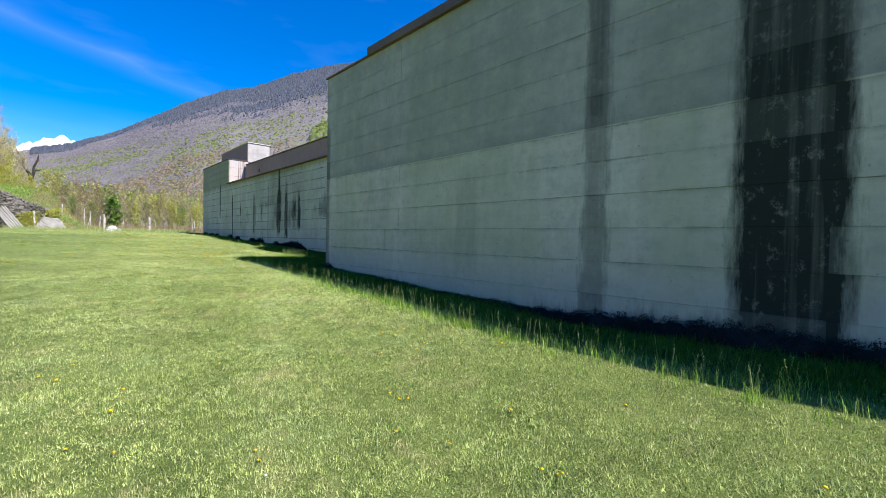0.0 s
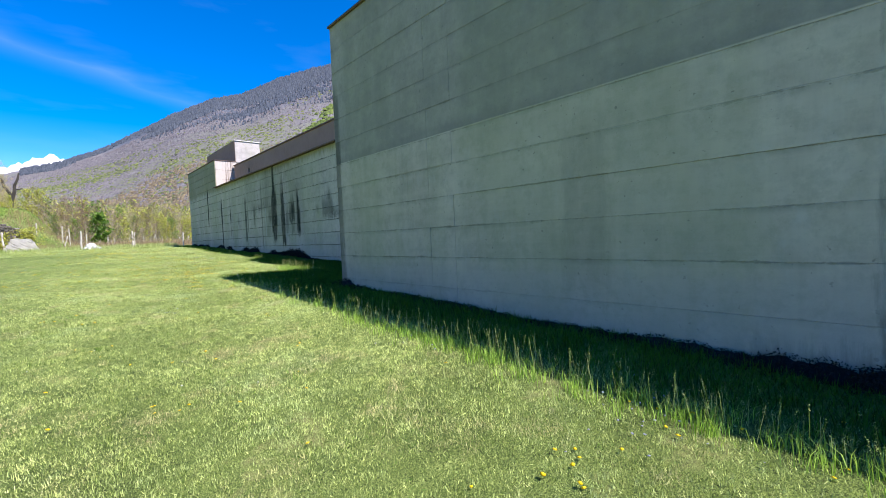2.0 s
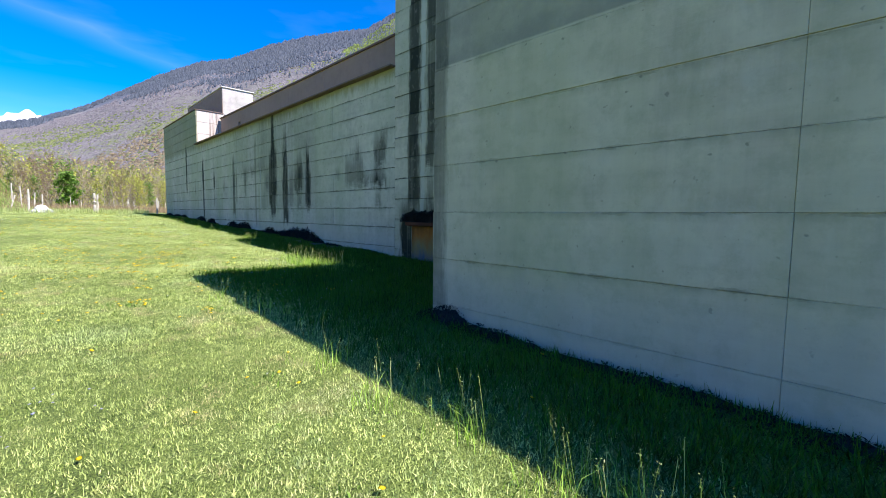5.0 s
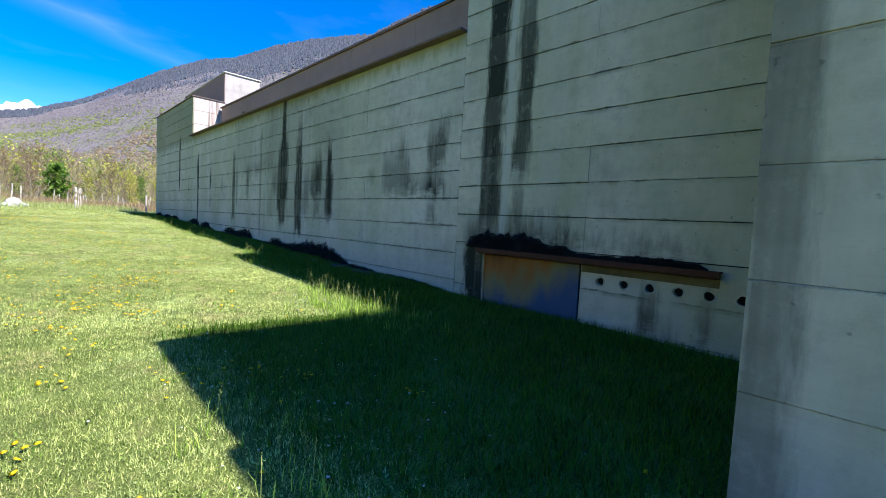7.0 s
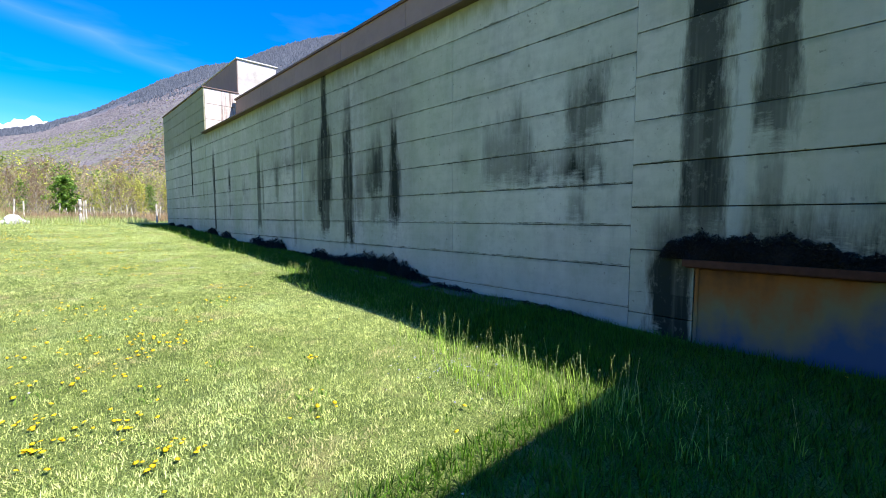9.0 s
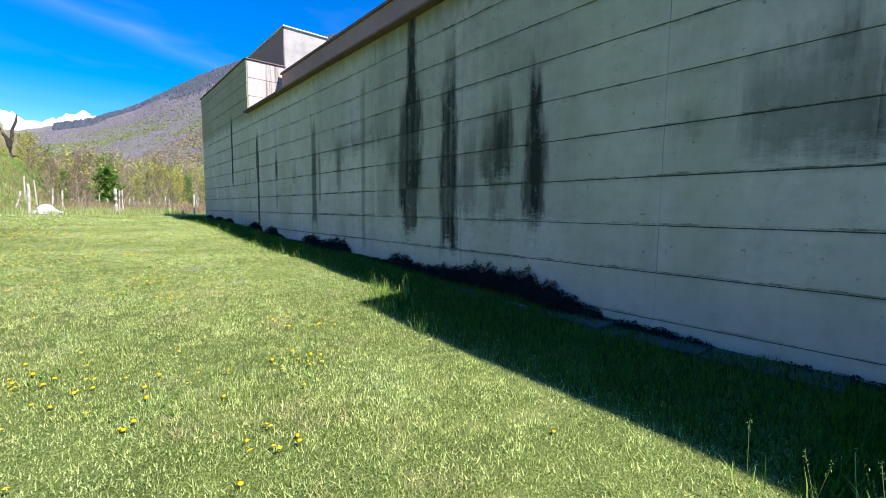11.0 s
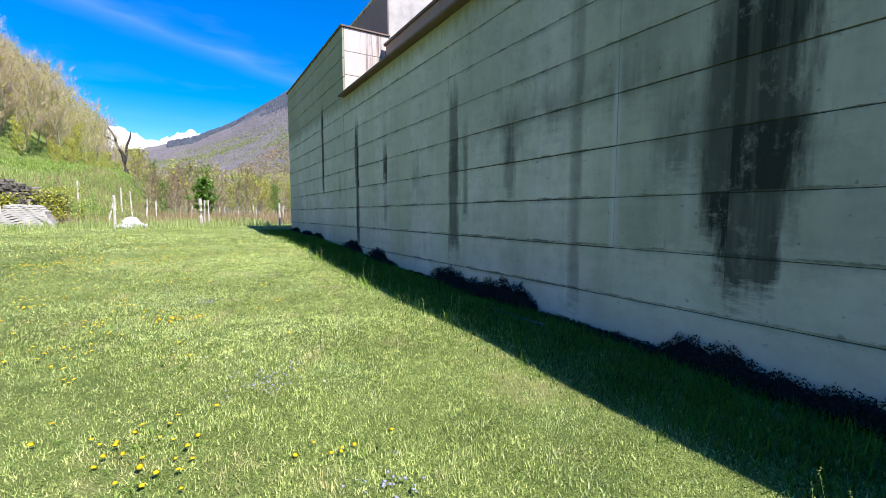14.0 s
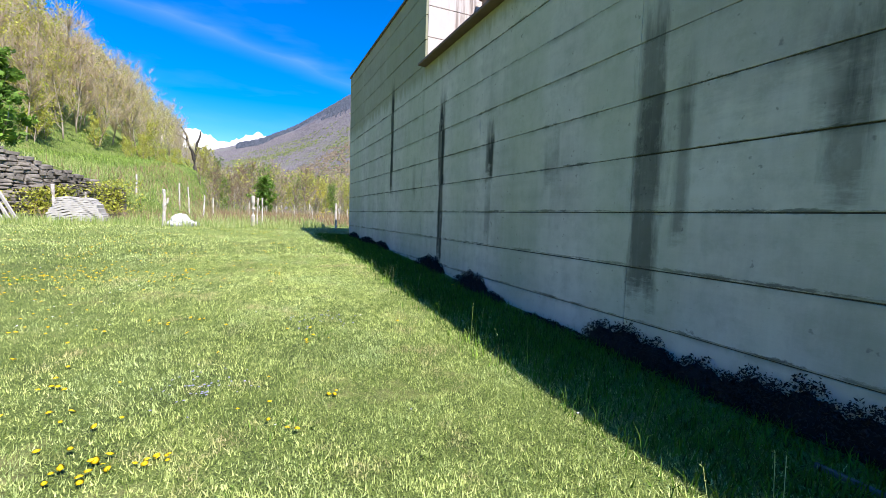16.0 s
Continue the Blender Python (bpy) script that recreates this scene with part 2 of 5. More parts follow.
RUNS_SMALL = (
    (18.8, 19.36, 3.1, 4.35, 0.6), (18.77, 19.4, 2.6, 3.3, 0.8), (19.3, 20.2, 2.6, 3.2, 0.62), (19.95, 20.88, 2.62, 3.85, 0.5), (19.0, 19.35, 2.05, 2.7, 0.45), (20.12, 20.34, 3.2, 4.15, 0.4),
    (38.66, 38.9, 3.0, 6.1, 1.0), (35.32, 35.6, 1.6, 5.0, 0.9), (33.46, 33.7, 3.0, 4.1, 0.9), (33.5, 33.68, 1.9, 3.2, 0.35))
RUNS_THIN = (
    (30.48, 30.8, 1.65, 4.7, 0.62), (30.4, 30.84, 2.6, 3.7, 0.35), (30.2, 30.36, 2.3, 4.0, 0.45), (29.05, 29.28, 2.6, 3.8, 0.5), (28.85, 29.4, 3.12, 3.75, 0.35),
    (27.9, 28.1, 1.2, 5.2, 0.36), (27.1, 29.5, 3.5, 4.15, 0.33), (26.9, 30.4, 3.3, 6.4, 0.16), (21.2, 21.5, 2.9, 3.5, 0.3), (31.9, 32.2, 2.9, 3.8, 0.3), (36.9, 37.1, 2.8, 3.8, 0.3))
M_LONG = concrete("long_wall_concrete", (0.535, 0.51, 0.45), streaks=RUNS_LARGE + RUNS_SMALL + RUNS_THIN,
                  pale=((27.42, 27.52, 1.9, 4.2, 0.55), (26.66, 26.74, 2.0, 3.4, 0.3)), eave=5.7, foot=1.55)
M_TALL = concrete("tall_wall_concrete", (0.54, 0.505, 0.435), lift=(0.205, 0.5247), streaks=(
    (17.44, 17.9, 1.9, 12.0, 0.9), (17.5, 17.82, 1.9, 12.0, 0.6), (16.9, 17.24, 2.85, 12.0, 0.7), (16.95, 17.2, 2.0, 3.2, 0.4), (14.1, 14.3, 0.7, 1.5, 0.5), (14.72, 15.0, 0.7, 1.6, 0.7), (13.4, 13.6, 0.8, 1.5, 0.5),
    (14.5, 15.0, 0.5, 1.1, 0.5), (17.74, 18.2, 0.5, 2.2, 0.9), (16.2, 18.1, 1.7, 2.45, 0.8), (14.3, 16.3, 1.7, 2.15, 0.7)),
    pale=((17.27, 17.43, 1.9, 12.0, 0.45), (16.3, 16.7, 1.9, 9.0, 0.15), (15.1, 15.25, 0.8, 1.35, 0.4), (14.42, 14.56, 0.8, 1.35, 0.4)))
M_NEAR = concrete("near_wall_concrete", TONE, lift=(0.275, 0.5467), upper=(3.575, 0.62), joint=0.38, foot=1.32, streaks=(
    (0.75, 1.85, -1.0, 12.0, 1.0), (0.9, 1.7, -1.0, 12.0, 0.9), (3.6, 4.04, -1.0, 12.0, 0.42), (3.7, 3.95, 3.6, 12.0, 0.3), (6.5, 7.1, 0.8, 3.4, 0.15), (13.05, 13.3, 0.6, 5.5, 0.5), (-2.5, -1.6, -1.0, 9.0, 0.6),
    (0.2, 3.2, -1.0, 0.75, 0.9), (2.8, 5.0, -1.0, 0.62, 0.7)))
M_END = concrete("end_wall_concrete", (0.50, 0.455, 0.44), joint=0.0)


def stained_end():
    n = Nodes("stained_pink_render")
    x, y, z = n.xyz()
    runs = n.noise(1.0, 5, 0.7, (9.0, 9.0, 0.5))
    side = n.math("MULTIPLY", n.math("SUBTRACT", x, 10.55), 2.2, True)
    m = n.math("MULTIPLY", n.ramp(runs, (0.46, 0.0), (0.6, 0.85)), side)
    col = n.mix(n.noise(3, 5), (0.60, 0.54, 0.50), (0.50, 0.43, 0.39))
    col = n.mix(m, col, (0.16, 0.12, 0.10))
    n.bump(n.noise(25, 5), 0.3, 0.01)
    return n.done(col, 0.9)


M_PINK = stained_end()
M_CORE = plain("joint_concrete", (0.07, 0.072, 0.06), 0.95, grain=2, vary=0.9)
M_ROOF = plain("roof_felt", (0.12, 0.11, 0.10), 0.9)
M_COPE = plain("brown_sheet_metal", (0.16, 0.11, 0.09), 0.6, 0.3, grain=6)
M_BAND = plain("brown_cladding", (0.29, 0.20, 0.17), 0.7, 0.0, grain=3, vary=0.18)
M_TRIM_W = plain("pale_coping", (0.6, 0.58, 0.55), 0.8)
# near-black that stands in for the shade inside the pipe openings
M_DARK = plain("hole_black", (0.012, 0.012, 0.012), 1.0)
M_WOOD = plain("weathered_wood", (0.52, 0.47, 0.41), 0.9, grain=9, vary=0.35)
M_PLANK = plain("grey_planks", (0.40, 0.375, 0.34), 0.9, grain=9, vary=0.35)
M_WHITE = plain("pale_stone", (0.48, 0.48, 0.46), 0.9, grain=5)
M_SHEET = plain("grey_white_sheets", (0.47, 0.44, 0.40), 0.8, grain=4, vary=0.35)
M_KERB = plain("kerb_concrete", (0.13, 0.13, 0.12), 0.95, grain=12, vary=0.6)
M_APRON = plain("apron_concrete", (0.10, 0.10, 0.09), 0.95, grain=12)


def rusty(name, paint):
    n = Nodes(name)
    x, y, z = n.xyz()
    f = n.noise(1.6, 3, 0.5, (1, 2.0, 0.6))
    g = n.noise(12, 5, 0.7)
    down = n.math("ADD", n.math("MULTIPLY", n.math("SUBTRACT", z, 0.95), 0.42), n.math("MULTIPLY", n.math("SUBTRACT", y, 16.8), 0.14))
    v = n.math("ADD", n.math("ADD", n.math("MULTIPLY", f, 0.5), n.math("MULTIPLY", g, 0.12)), n.math("SUBTRACT", n.math("ADD", down, 0.24), n.math("MULTIPLY", n.math("ABSOLUTE", n.math("SUBTRACT", y, 17.0)), 0.16)))
    col = n.ramp(v, (0.44, paint), (0.54, (0.13, 0.135, 0.13)), (0.63, (0.20, 0.165, 0.085)), (0.76, (0.27, 0.10, 0.022)), (0.9, (0.08, 0.035, 0.02)))
    n.bump(g, 0.3, 0.004)
    return n.done(col, 0.6, 0.0)


M_DOOR = rusty("blue_paint_and_rust", (0.04, 0.085, 0.19))
M_RUST = plain("rust", (0.085, 0.035, 0.022), 0.9, 0.1, grain=10, vary=0.5)


def leaf_mat(name, lo, hi, through=0.35, rough=0.6, patch=0.0):
    n = Nodes(name)
    r = n.t.nodes.new("ShaderNodeNewGeometry").outputs["Random Per Island"]
    f = n.noise(0.9, 4, 0.6)
    v = n.math("ADD", n.math("MULTIPLY", r, 0.6), n.math("MULTIPLY", f, 0.4))
    if patch:
        tuft = n.math("MULTIPLY", n.math("ADD", n.math("MULTIPLY", n.math("SUBTRACT", n.noise(18, 4, 0.65), 0.5), 1.25), n.math("MULTIPLY", n.math("SUBTRACT", n.noise(5.5, 3, 0.6), 0.5), 0.45)), 1.0)
        v = n.math("ADD", n.math("ADD", n.math("MULTIPLY", v, 0.75), 0.14), tuft)
    col = n.ramp(v, (0.25, lo), (0.75, hi))
    if patch:
        col = n.mix(n.ramp(n.noise(0.35, 4, 0.6), (0.42, 0.35), (0.62, 0.0)), col, (lo[0] * 1.1, lo[1] * 1.15, lo[2]))
        col = n.mix(n.ramp(n.noise(1.6, 5, 0.75), (0.53, 0.0), (0.66, patch)), col, (0.66, 0.50, 0.31))
        cool = n.ramp(n.noise(1.0, 5, 0.7, (0.9, 0.9, 0.9)), (0.52, 0.0), (0.66, 0.35))
        col = n.mix(cool, col, n.mix(r, (0.07, 0.15, 0.06), (0.62, 0.80, 0.46)))
        straw = n.ramp(n.noise(5.0, 4, 0.7), (0.62, 0.0), (0.72, patch * 0.7))
        col = n.mix(straw, col, n.mix(r, (0.30, 0.20, 0.10), (0.85, 0.70, 0.46)))
    n.done(col, rough)
    n.b.inputs["Specular IOR Level"].default_value = 0.25
    tr = n.node("ShaderNodeBsdfTranslucent", Color=col)
    m = n.node("ShaderNodeMixShader", Fac=through)
    out = n.t.nodes["Material Output"]
    n.t.links.new(n.b.outputs[0], m.inputs[1])
    n.t.links.new(tr.outputs[0], m.inputs[2])
    n.t.links.new(m.outputs[0], out.inputs["Surface"])
    return n.mat


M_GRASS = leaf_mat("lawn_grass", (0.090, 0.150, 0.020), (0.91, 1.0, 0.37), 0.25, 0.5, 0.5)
# darker green stands in for the shade beside the walls
M_SHADED = leaf_mat("shaded_grass", (0.022, 0.060, 0.004), (0.115, 0.25, 0.016), 0.35, 0.6)
M_SLOPE = leaf_mat("slope_grass", (0.10, 0.19, 0.03), (0.42, 0.56, 0.13), 0.35)
M_TALLGRASS = leaf_mat("seeding_grass", (0.24, 0.34, 0.07), (0.58, 0.62, 0.26), 0.4)
M_VERGE = leaf_mat("verge_grass", (0.16, 0.30, 0.03), (0.55, 0.76, 0.14), 0.4)
M_YOUNG = leaf_mat("young_leaves", (0.34, 0.37, 0.05), (0.68, 0.67, 0.15), 0.5)
M_GREEN = leaf_mat("green_leaves", (0.07, 0.15, 0.02), (0.26, 0.42, 0.07), 0.4)
M_TWIG = leaf_mat("bare_twigs", (0.46, 0.37, 0.26), (0.70, 0.58, 0.41), 0.45)
M_IVY = leaf_mat("dark_moss_leaves", (0.009, 0.008, 0.009), (0.038, 0.032, 0.031), 0.1, 0.9)
M_DRY = leaf_mat("dry_stalks", (0.22, 0.14, 0.08), (0.42, 0.30, 0.18), 0.2)
M_DANDY = plain("dandelion_yellow", (0.90, 0.58, 0.006), 0.6, grain=40, vary=0.15, bump=0)
M_DAISY = plain("white_petals", (0.75, 0.75, 0.75), 0.6, grain=40, vary=0.1, bump=0)
M_BLUE = plain("blue_petals", (0.34, 0.34, 0.50), 0.6, grain=40, vary=0.1, bump=0)
M_BARK = plain("grey_bark", (0.36, 0.31, 0.25), 0.95, grain=8, vary=0.4)
M_BARKD = plain("dark_bark", (0.05, 0.045, 0.04), 0.95, grain=8, vary=0.4)


def ground_mat():
    n = Nodes("meadow")
    f = n.noise(85, 3, 0.75)
    g = n.noise(2.2, 5, 0.65)
    h = n.noise(0.25, 4, 0.6)
    v = n.math("ADD", n.math("MULTIPLY", f, 0.75), n.math("ADD", n.math("MULTIPLY", g, 0.2), n.math("MULTIPLY", h, 0.15)))
    col = n.ramp(v, (0.42, (0.022, 0.032, 0.008)), (0.55, (0.13, 0.185, 0.036)), (0.70, (0.34, 0.41, 0.115)))
    col = n.mix(n.ramp(n.noise(1.1, 5, 0.7), (0.58, 0.0), (0.75, 0.6)), col, (0.34, 0.27, 0.14))
    n.bump(n.math("ADD", f, n.math("MULTIPLY", g, 2.0)), 0.9, 0.03)
    return n.done(col, 0.95)


M_GROUND = ground_mat()


def mountain_mat():
    n = Nodes("hazy_mountain_ground")
    x, y, z = n.xyz()
    f = n.noise(0.16, 4, 0.7)
    e = n.noise(0.025, 6, 0.65)
    g = n.noise(0.005, 5, 0.6)
    v = n.math("ADD", n.math("ADD", n.math("MULTIPLY", f, 0.4), n.math("MULTIPLY", e, 0.3)), n.math("MULTIPLY", g, 0.3))
    # the lilac tint of these greys is distance haze put into the colour
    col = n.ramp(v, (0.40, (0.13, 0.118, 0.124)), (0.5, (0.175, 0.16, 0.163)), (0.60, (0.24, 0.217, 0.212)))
    green = n.ramp(n.noise(0.009, 5, 0.65), (0.44, 0.0), (0.56, 0.9))
    low = n.math("SUBTRACT", 1.0, n.math("MULTIPLY", z, 0.0028), True)
    col = n.mix(n.math("MULTIPLY", green, low), col, (0.15, 0.17, 0.065))
    rock = n.ramp(n.noise(0.03, 6, 0.75, (1, 1, 2.2)), (0.66, 0.0), (0.72, 0.6))
    col = n.mix(rock, col, (0.42, 0.39, 0.37))
    # the conifer belt begins at about 350 m; its slate blue includes distance haze
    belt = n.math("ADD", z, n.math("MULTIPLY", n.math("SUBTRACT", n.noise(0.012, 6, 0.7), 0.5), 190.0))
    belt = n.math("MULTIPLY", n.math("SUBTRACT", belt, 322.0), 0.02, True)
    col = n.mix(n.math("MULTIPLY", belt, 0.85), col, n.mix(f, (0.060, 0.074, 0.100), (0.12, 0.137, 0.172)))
    n.bump(n.math("ADD", f, e), 0.35, 3.0)
    return n.done(col, 1.0)


M_MOUNT = mountain_mat()
M_SNOW = plain("snow", (0.85, 0.87, 0.9), 0.7, grain=0.01, vary=0.1, bump=0)


# ---- building helpers ----
def link(name, me, mat=None, parent=None, label="", at=None):
    ob = new(name, me)
    if mat:
        me.materials.append(mat) if not me.materials else None
    if parent:
        ob.parent = parent
    if at is not None:
        ob.matrix_basis = at if isinstance(at, Matrix) else Matrix.Translation(at)
    if label:
        ob["label"] = label
    return ob


def part(name, bm, material, parent=None, label="", at=None, smooth=False):
    me = bpy.data.meshes.new(name)
    bm.to_mesh(me)
    bm.free()
    if smooth:
        me.polygons.foreach_set("use_smooth", [True] * len(me.polygons))
    me.materials.append(material)
    return link(name, me, None, parent, label, at)


def empty(name, at, label, category, group="", kind=""):
    ob = new(name)
    ob.empty_display_size = 0.2
    ob.matrix_basis = at if isinstance(at, Matrix) else Matrix.Translation(at)
    return tagged(ob, label, category, group, kind)


def box(lo, hi, bevel=0.0, bm=None):
    bm = bm or bmesh.new()
    lo, hi = Vector(lo), Vector(hi)
    r = bmesh.ops.create_cube(bm, size=1, matrix=Matrix.Translation((lo + hi) / 2) @ Matrix.Diagonal((*(hi - lo), 1)))
    if bevel:
        es = list({e for v in r["verts"] for e in v.link_edges})
        bmesh.ops.bevel(bm, geom=es, offset=bevel, segments=1, affect='EDGES')
    return bm


def mesh_np(name, verts, faces, mat):
    """A mesh from arrays: verts (n, 3), faces (m, 3) or (m, 4)."""
    me = bpy.data.meshes.new(name)
    verts, faces = np.asarray(verts, np.float32), np.asarray(faces, np.int32)
    k = faces.shape[1]
    me.vertices.add(len(verts))
    me.vertices.foreach_set("co", verts.ravel())
    me.loops.add(faces.size)
    me.loops.foreach_set("vertex_index", faces.ravel())
    me.polygons.add(len(faces))
    me.polygons.foreach_set("loop_start", np.arange(0, faces.size, k, dtype=np.int32))
    me.update(calc_edges=True)
    me.materials.append(mat)
    return me


def smooth01(v):
    v = np.clip(v, 0, 1)
    return v * v * (3 - 2 * v)


# ---- the lie of the land ----
LAWN_Y = (-200, -30, 0, 4, 9, 13, 18, 21, 25, 28, 32, 37.5, 45, 50, 70, 120, 400, 5000)
LAWN_Z = (0.0, 0.1, 0.27, 0.26, 0.46, 0.64, 0.76, 0.84, 1.0, 1.13, 1.24, 1.53, 1.72, 1.80, 2.0, 2.2, 2.4, 2.4)
TREE_Y = (40, 69, 86, 117, 157, 230, 400)
TREE_X = (-12.5, -8.2, -5.5, -2.5, 0.5, 1.5, -12)


def land(x, y):
    """Height of the ground."""
    x, y = np.asarray(x, float), np.asarray(y, float)
    z = np.interp(y, LAWN_Y, LAWN_Z)
    z = z + 0.035 * (np.clip(x, -10, 9) - 5.2) * (1 - smooth01((y - 8) / 10)) * smooth01((y + 30) / 20)
    z = z + 0.12 * np.exp(-((x - 6.5) ** 2 / 4 + (y + 0.5) ** 2 / 5))
    back = -0.798 * (x - 0.2) + 0.603 * (y - 55.5)
    along = -0.603 * (x - 0.2) - 0.798 * (y - 55.5)
    f = smooth01((4.5 - x) / 6.0) * smooth01((back - 0.1) / 0.4) * smooth01((y - 30) / 12)
    z = z + f * (1.7 + 0.27 * np.clip(along, 0, 8) + 0.19 * np.clip(back, 0, 22))
    xb = np.interp(y, TREE_Y, TREE_X)
    z = z + 0.74 * np.clip(xb - x, 0, 60) * smooth01((y - 45) / 15) * smooth01((400 - y) / 250)
    z = z + 0.03 * np.sin(x * 1.3 + y * 0.7) * np.sin(y * 0.9 - x * 0.4) * smooth01((y + 40) / 30)
    return z


def stretched(lo, hi, near_lo, near_hi, fine, growth):
    v = list(np.arange(near_lo, near_hi + fine / 2, fine))
    step = fine
    while v[-1] < hi:
        step *= growth
        v.append(min(hi, v[-1] + step))
    step = fine
    while v[0] > lo:
        step *= growth
        v.insert(0, max(lo, v[0] - step))
    return np.array(v)


def sheet(name, xs, ys, height, mat):
    gx, gy = np.meshgrid(xs, ys)
    gz = height(gx, gy)
    nx, ny = len(xs), len(ys)
    idx = np.arange(nx * ny).reshape(ny, nx)
    faces = np.stack([idx[:-1, :-1], idx[:-1, 1:], idx[1:, 1:], idx[1:, :-1]], -1).reshape(-1, 4)
    me = mesh_np(name, np.stack([gx, gy, gz], -1).reshape(-1, 3), faces, mat)
    me.polygons.foreach_set("use_smooth", [True] * len(me.polygons))
    return me


ground = tagged(new("ground", sheet("ground", stretched(-4500, 4500, -30, 14, 0.5, 1.18), stretched(-4500, 4500, -12, 130, 0.5, 1.18), land, M_GROUND)),
                "mown spring meadow rising gently beside the concrete building", "ground", kind="structure")

# ---- mountains ----
SKY_AZ = (-180, -140, -100, -60, -35, -22, -14, -8, -6, -4, 1, 4.5, 7.7, 11.0, 15.2, 18.3, 22.7, 26.6, 31.2, 34.3, 37.2, 41.6, 44.4, 60, 90, 140, 180)
SKY_EL = (6, 9, 12, 14, 14, 12, 9, 7.2, 6.9, 7.2, 8.9, 10.5, 12.6, 14.7, 16.8, 17.6, 19.7, 21.0, 22.1, 22.6, 24.2, 26.2, 26.6, 25, 20, 10, 6)
CX, CY = 5.0, 15.0


def far_height(az, r):
    """Height of the valley sides at a bearing (degrees from +y) and a distance."""
    el = np.interp(az, SKY_AZ, SKY_EL)
    start = np.interp(az, (-180, -30, -10, 0, 12, 40, 90, 180), (300, 330, 600, 480, 330, 230, 230, 300))
    top = np.interp(az, (-180, -30, 0, 15, 50, 180), (1500, 1500, 2200, 1800, 1300, 1500))
    u = np.clip((r - start) / (top - start), 0, 1)
    h = np.tan(np.radians(el)) * top * u ** 1.12
    x, y = r * np.sin(np.radians(az)), r * np.cos(np.radians(az))
    rough = np.sin(x * 0.011 + 1) * np.sin(y * 0.013) + 0.6 * np.sin(x * 0.027 + y * 0.021) + 0.35 * np.sin(x * 0.061 - y * 0.052)
    rough = rough + 0.25 * np.sin(az * 0.5)
    h = h + rough * 4 * u * (1 - 0.85 * u)
    h = h + 2.2 * u ** 12 * (np.sin(az * 3.1) * 0.5 + np.sin(az * 7.7 + 2) * 0.35 + np.sin(az * 17.0) * 0.2)
    past = np.clip((r - top) / 400, 0, 1)
    return h * (1 - past * 0.5) - 6 * (1 - np.clip(u * 20, 0, 1))


az = np.concatenate([np.arange(-180, -30, 3.0), np.arange(-30, 60, 0.5), np.arange(60, 180.1, 3.0)])
rr = np.concatenate([np.linspace(220, 1000, 50), np.linspace(1030, 2700, 60)])
ga, gr = np.meshgrid(az, rr)
mx, my = CX + gr * np.sin(np.radians(ga)), CY + gr * np.cos(np.radians(ga))
idx = np.arange(ga.size).reshape(ga.shape)
mf = np.stack([idx[:-1, 1:], idx[:-1, :-1], idx[1:, :-1], idx[1:, 1:]], -1).reshape(-1, 4)
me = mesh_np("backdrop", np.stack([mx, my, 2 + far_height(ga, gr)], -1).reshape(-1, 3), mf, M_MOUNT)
tagged(new("backdrop", me), "steep valley sides with leafless spring woods", "mountain", kind="structure")

# distant snowy peak
sa = np.arange(-16, 8.01, 0.25)
ridge = np.interp(sa, (-16, -9, -6.5, -5, -3.6, -2.4, -1, 0.5, 2, 8), (6, 8.6, 9.3, 8.7, 8.0, 8.3, 9.0, 9.6, 8.8, 6)) + 0.12 * np.sin(sa * 5) + 0.08 * np.sin(sa * 11.7)
rows_ = []
for k, (d, s_) in enumerate(((3300, 0.35), (3600, 0.8), (3800, 1.0), (4300, 0.5))):
    h = np.tan(np.radians(ridge)) * 3800 * s_ + (25 * np.sin(sa * 9 + k * 2) if 0 < k < 2 else 0)
    rows_.append(np.stack([CX + d * np.sin(np.radians(sa)), CY + d * np.cos(np.radians(sa)), h], -1))
sv = np.concatenate(rows_)
idx = np.arange(len(sv)).reshape(4, -1)
sf = np.stack([idx[:-1, 1:], idx[:-1, :-1], idx[1:, :-1], idx[1:, 1:]], -1).reshape(-1, 4)
tagged(new("snow_peak", mesh_np("snow_peak", sv, sf, M_SNOW)), "distant mountain ridge under snow", "mountain", kind="structure")

# ---- the building: panels of shuttered concrete ----
_panels = {}


def panel_mesh(w, h, d, c, mat):
    """A concrete lift w along y, h high, its face at x = 0 and d deep, with chamfered arrises."""
    key = (round(w, 3), round(h, 3), d, mat.name)
    if key not in _panels:
        v = [(d, 0, 0), (d, w, 0), (d, w, h), (d, 0, h), (c, 0, 0), (c, w, 0), (c, w, h), (c, 0, h), (0, c, c), (0, w - c, c), (0, w - c, h - c), (0, c, h - c)]
        f = []
        for a in (0, 4):
            for i in range(4):
                j = (i + 1) % 4
                f.append((a + j, a + i, a + 4 + i, a + 4 + j))
        f.append((11, 10, 9, 8))
        m = bpy.data.meshes.new("panel")
        m.from_pydata(v, [], f)
        m.materials.append(mat)
        _panels[key] = m
    return _panels[key]


def panelled(parent, x, levels, columns, mat, rnd, depth=0.05, gaps=(0.005, 0.007, 0.010, 0.014)):
    """Panels in rows between levels and in columns between the ys, proud of the core behind them."""
    for z0, z1 in zip(levels, levels[1:]):
        for y0, y1 in zip(columns, columns[1:]):
            gap = rnd.choice(gaps)
            off = rnd.choice((0.0, 0.0, 0.003, 0.006))
            ob = new("panel", panel_mesh(y1 - y0 - 0.0015, z1 - z0 - gap, depth, 0.003, mat))
            ob.parent = parent
            ob.location = (x - off, y0 + 0.0008, z0 + gap * 0.5)


rnd = random.Random(4)
FACE, NEAR_X = 10.25, 6.8
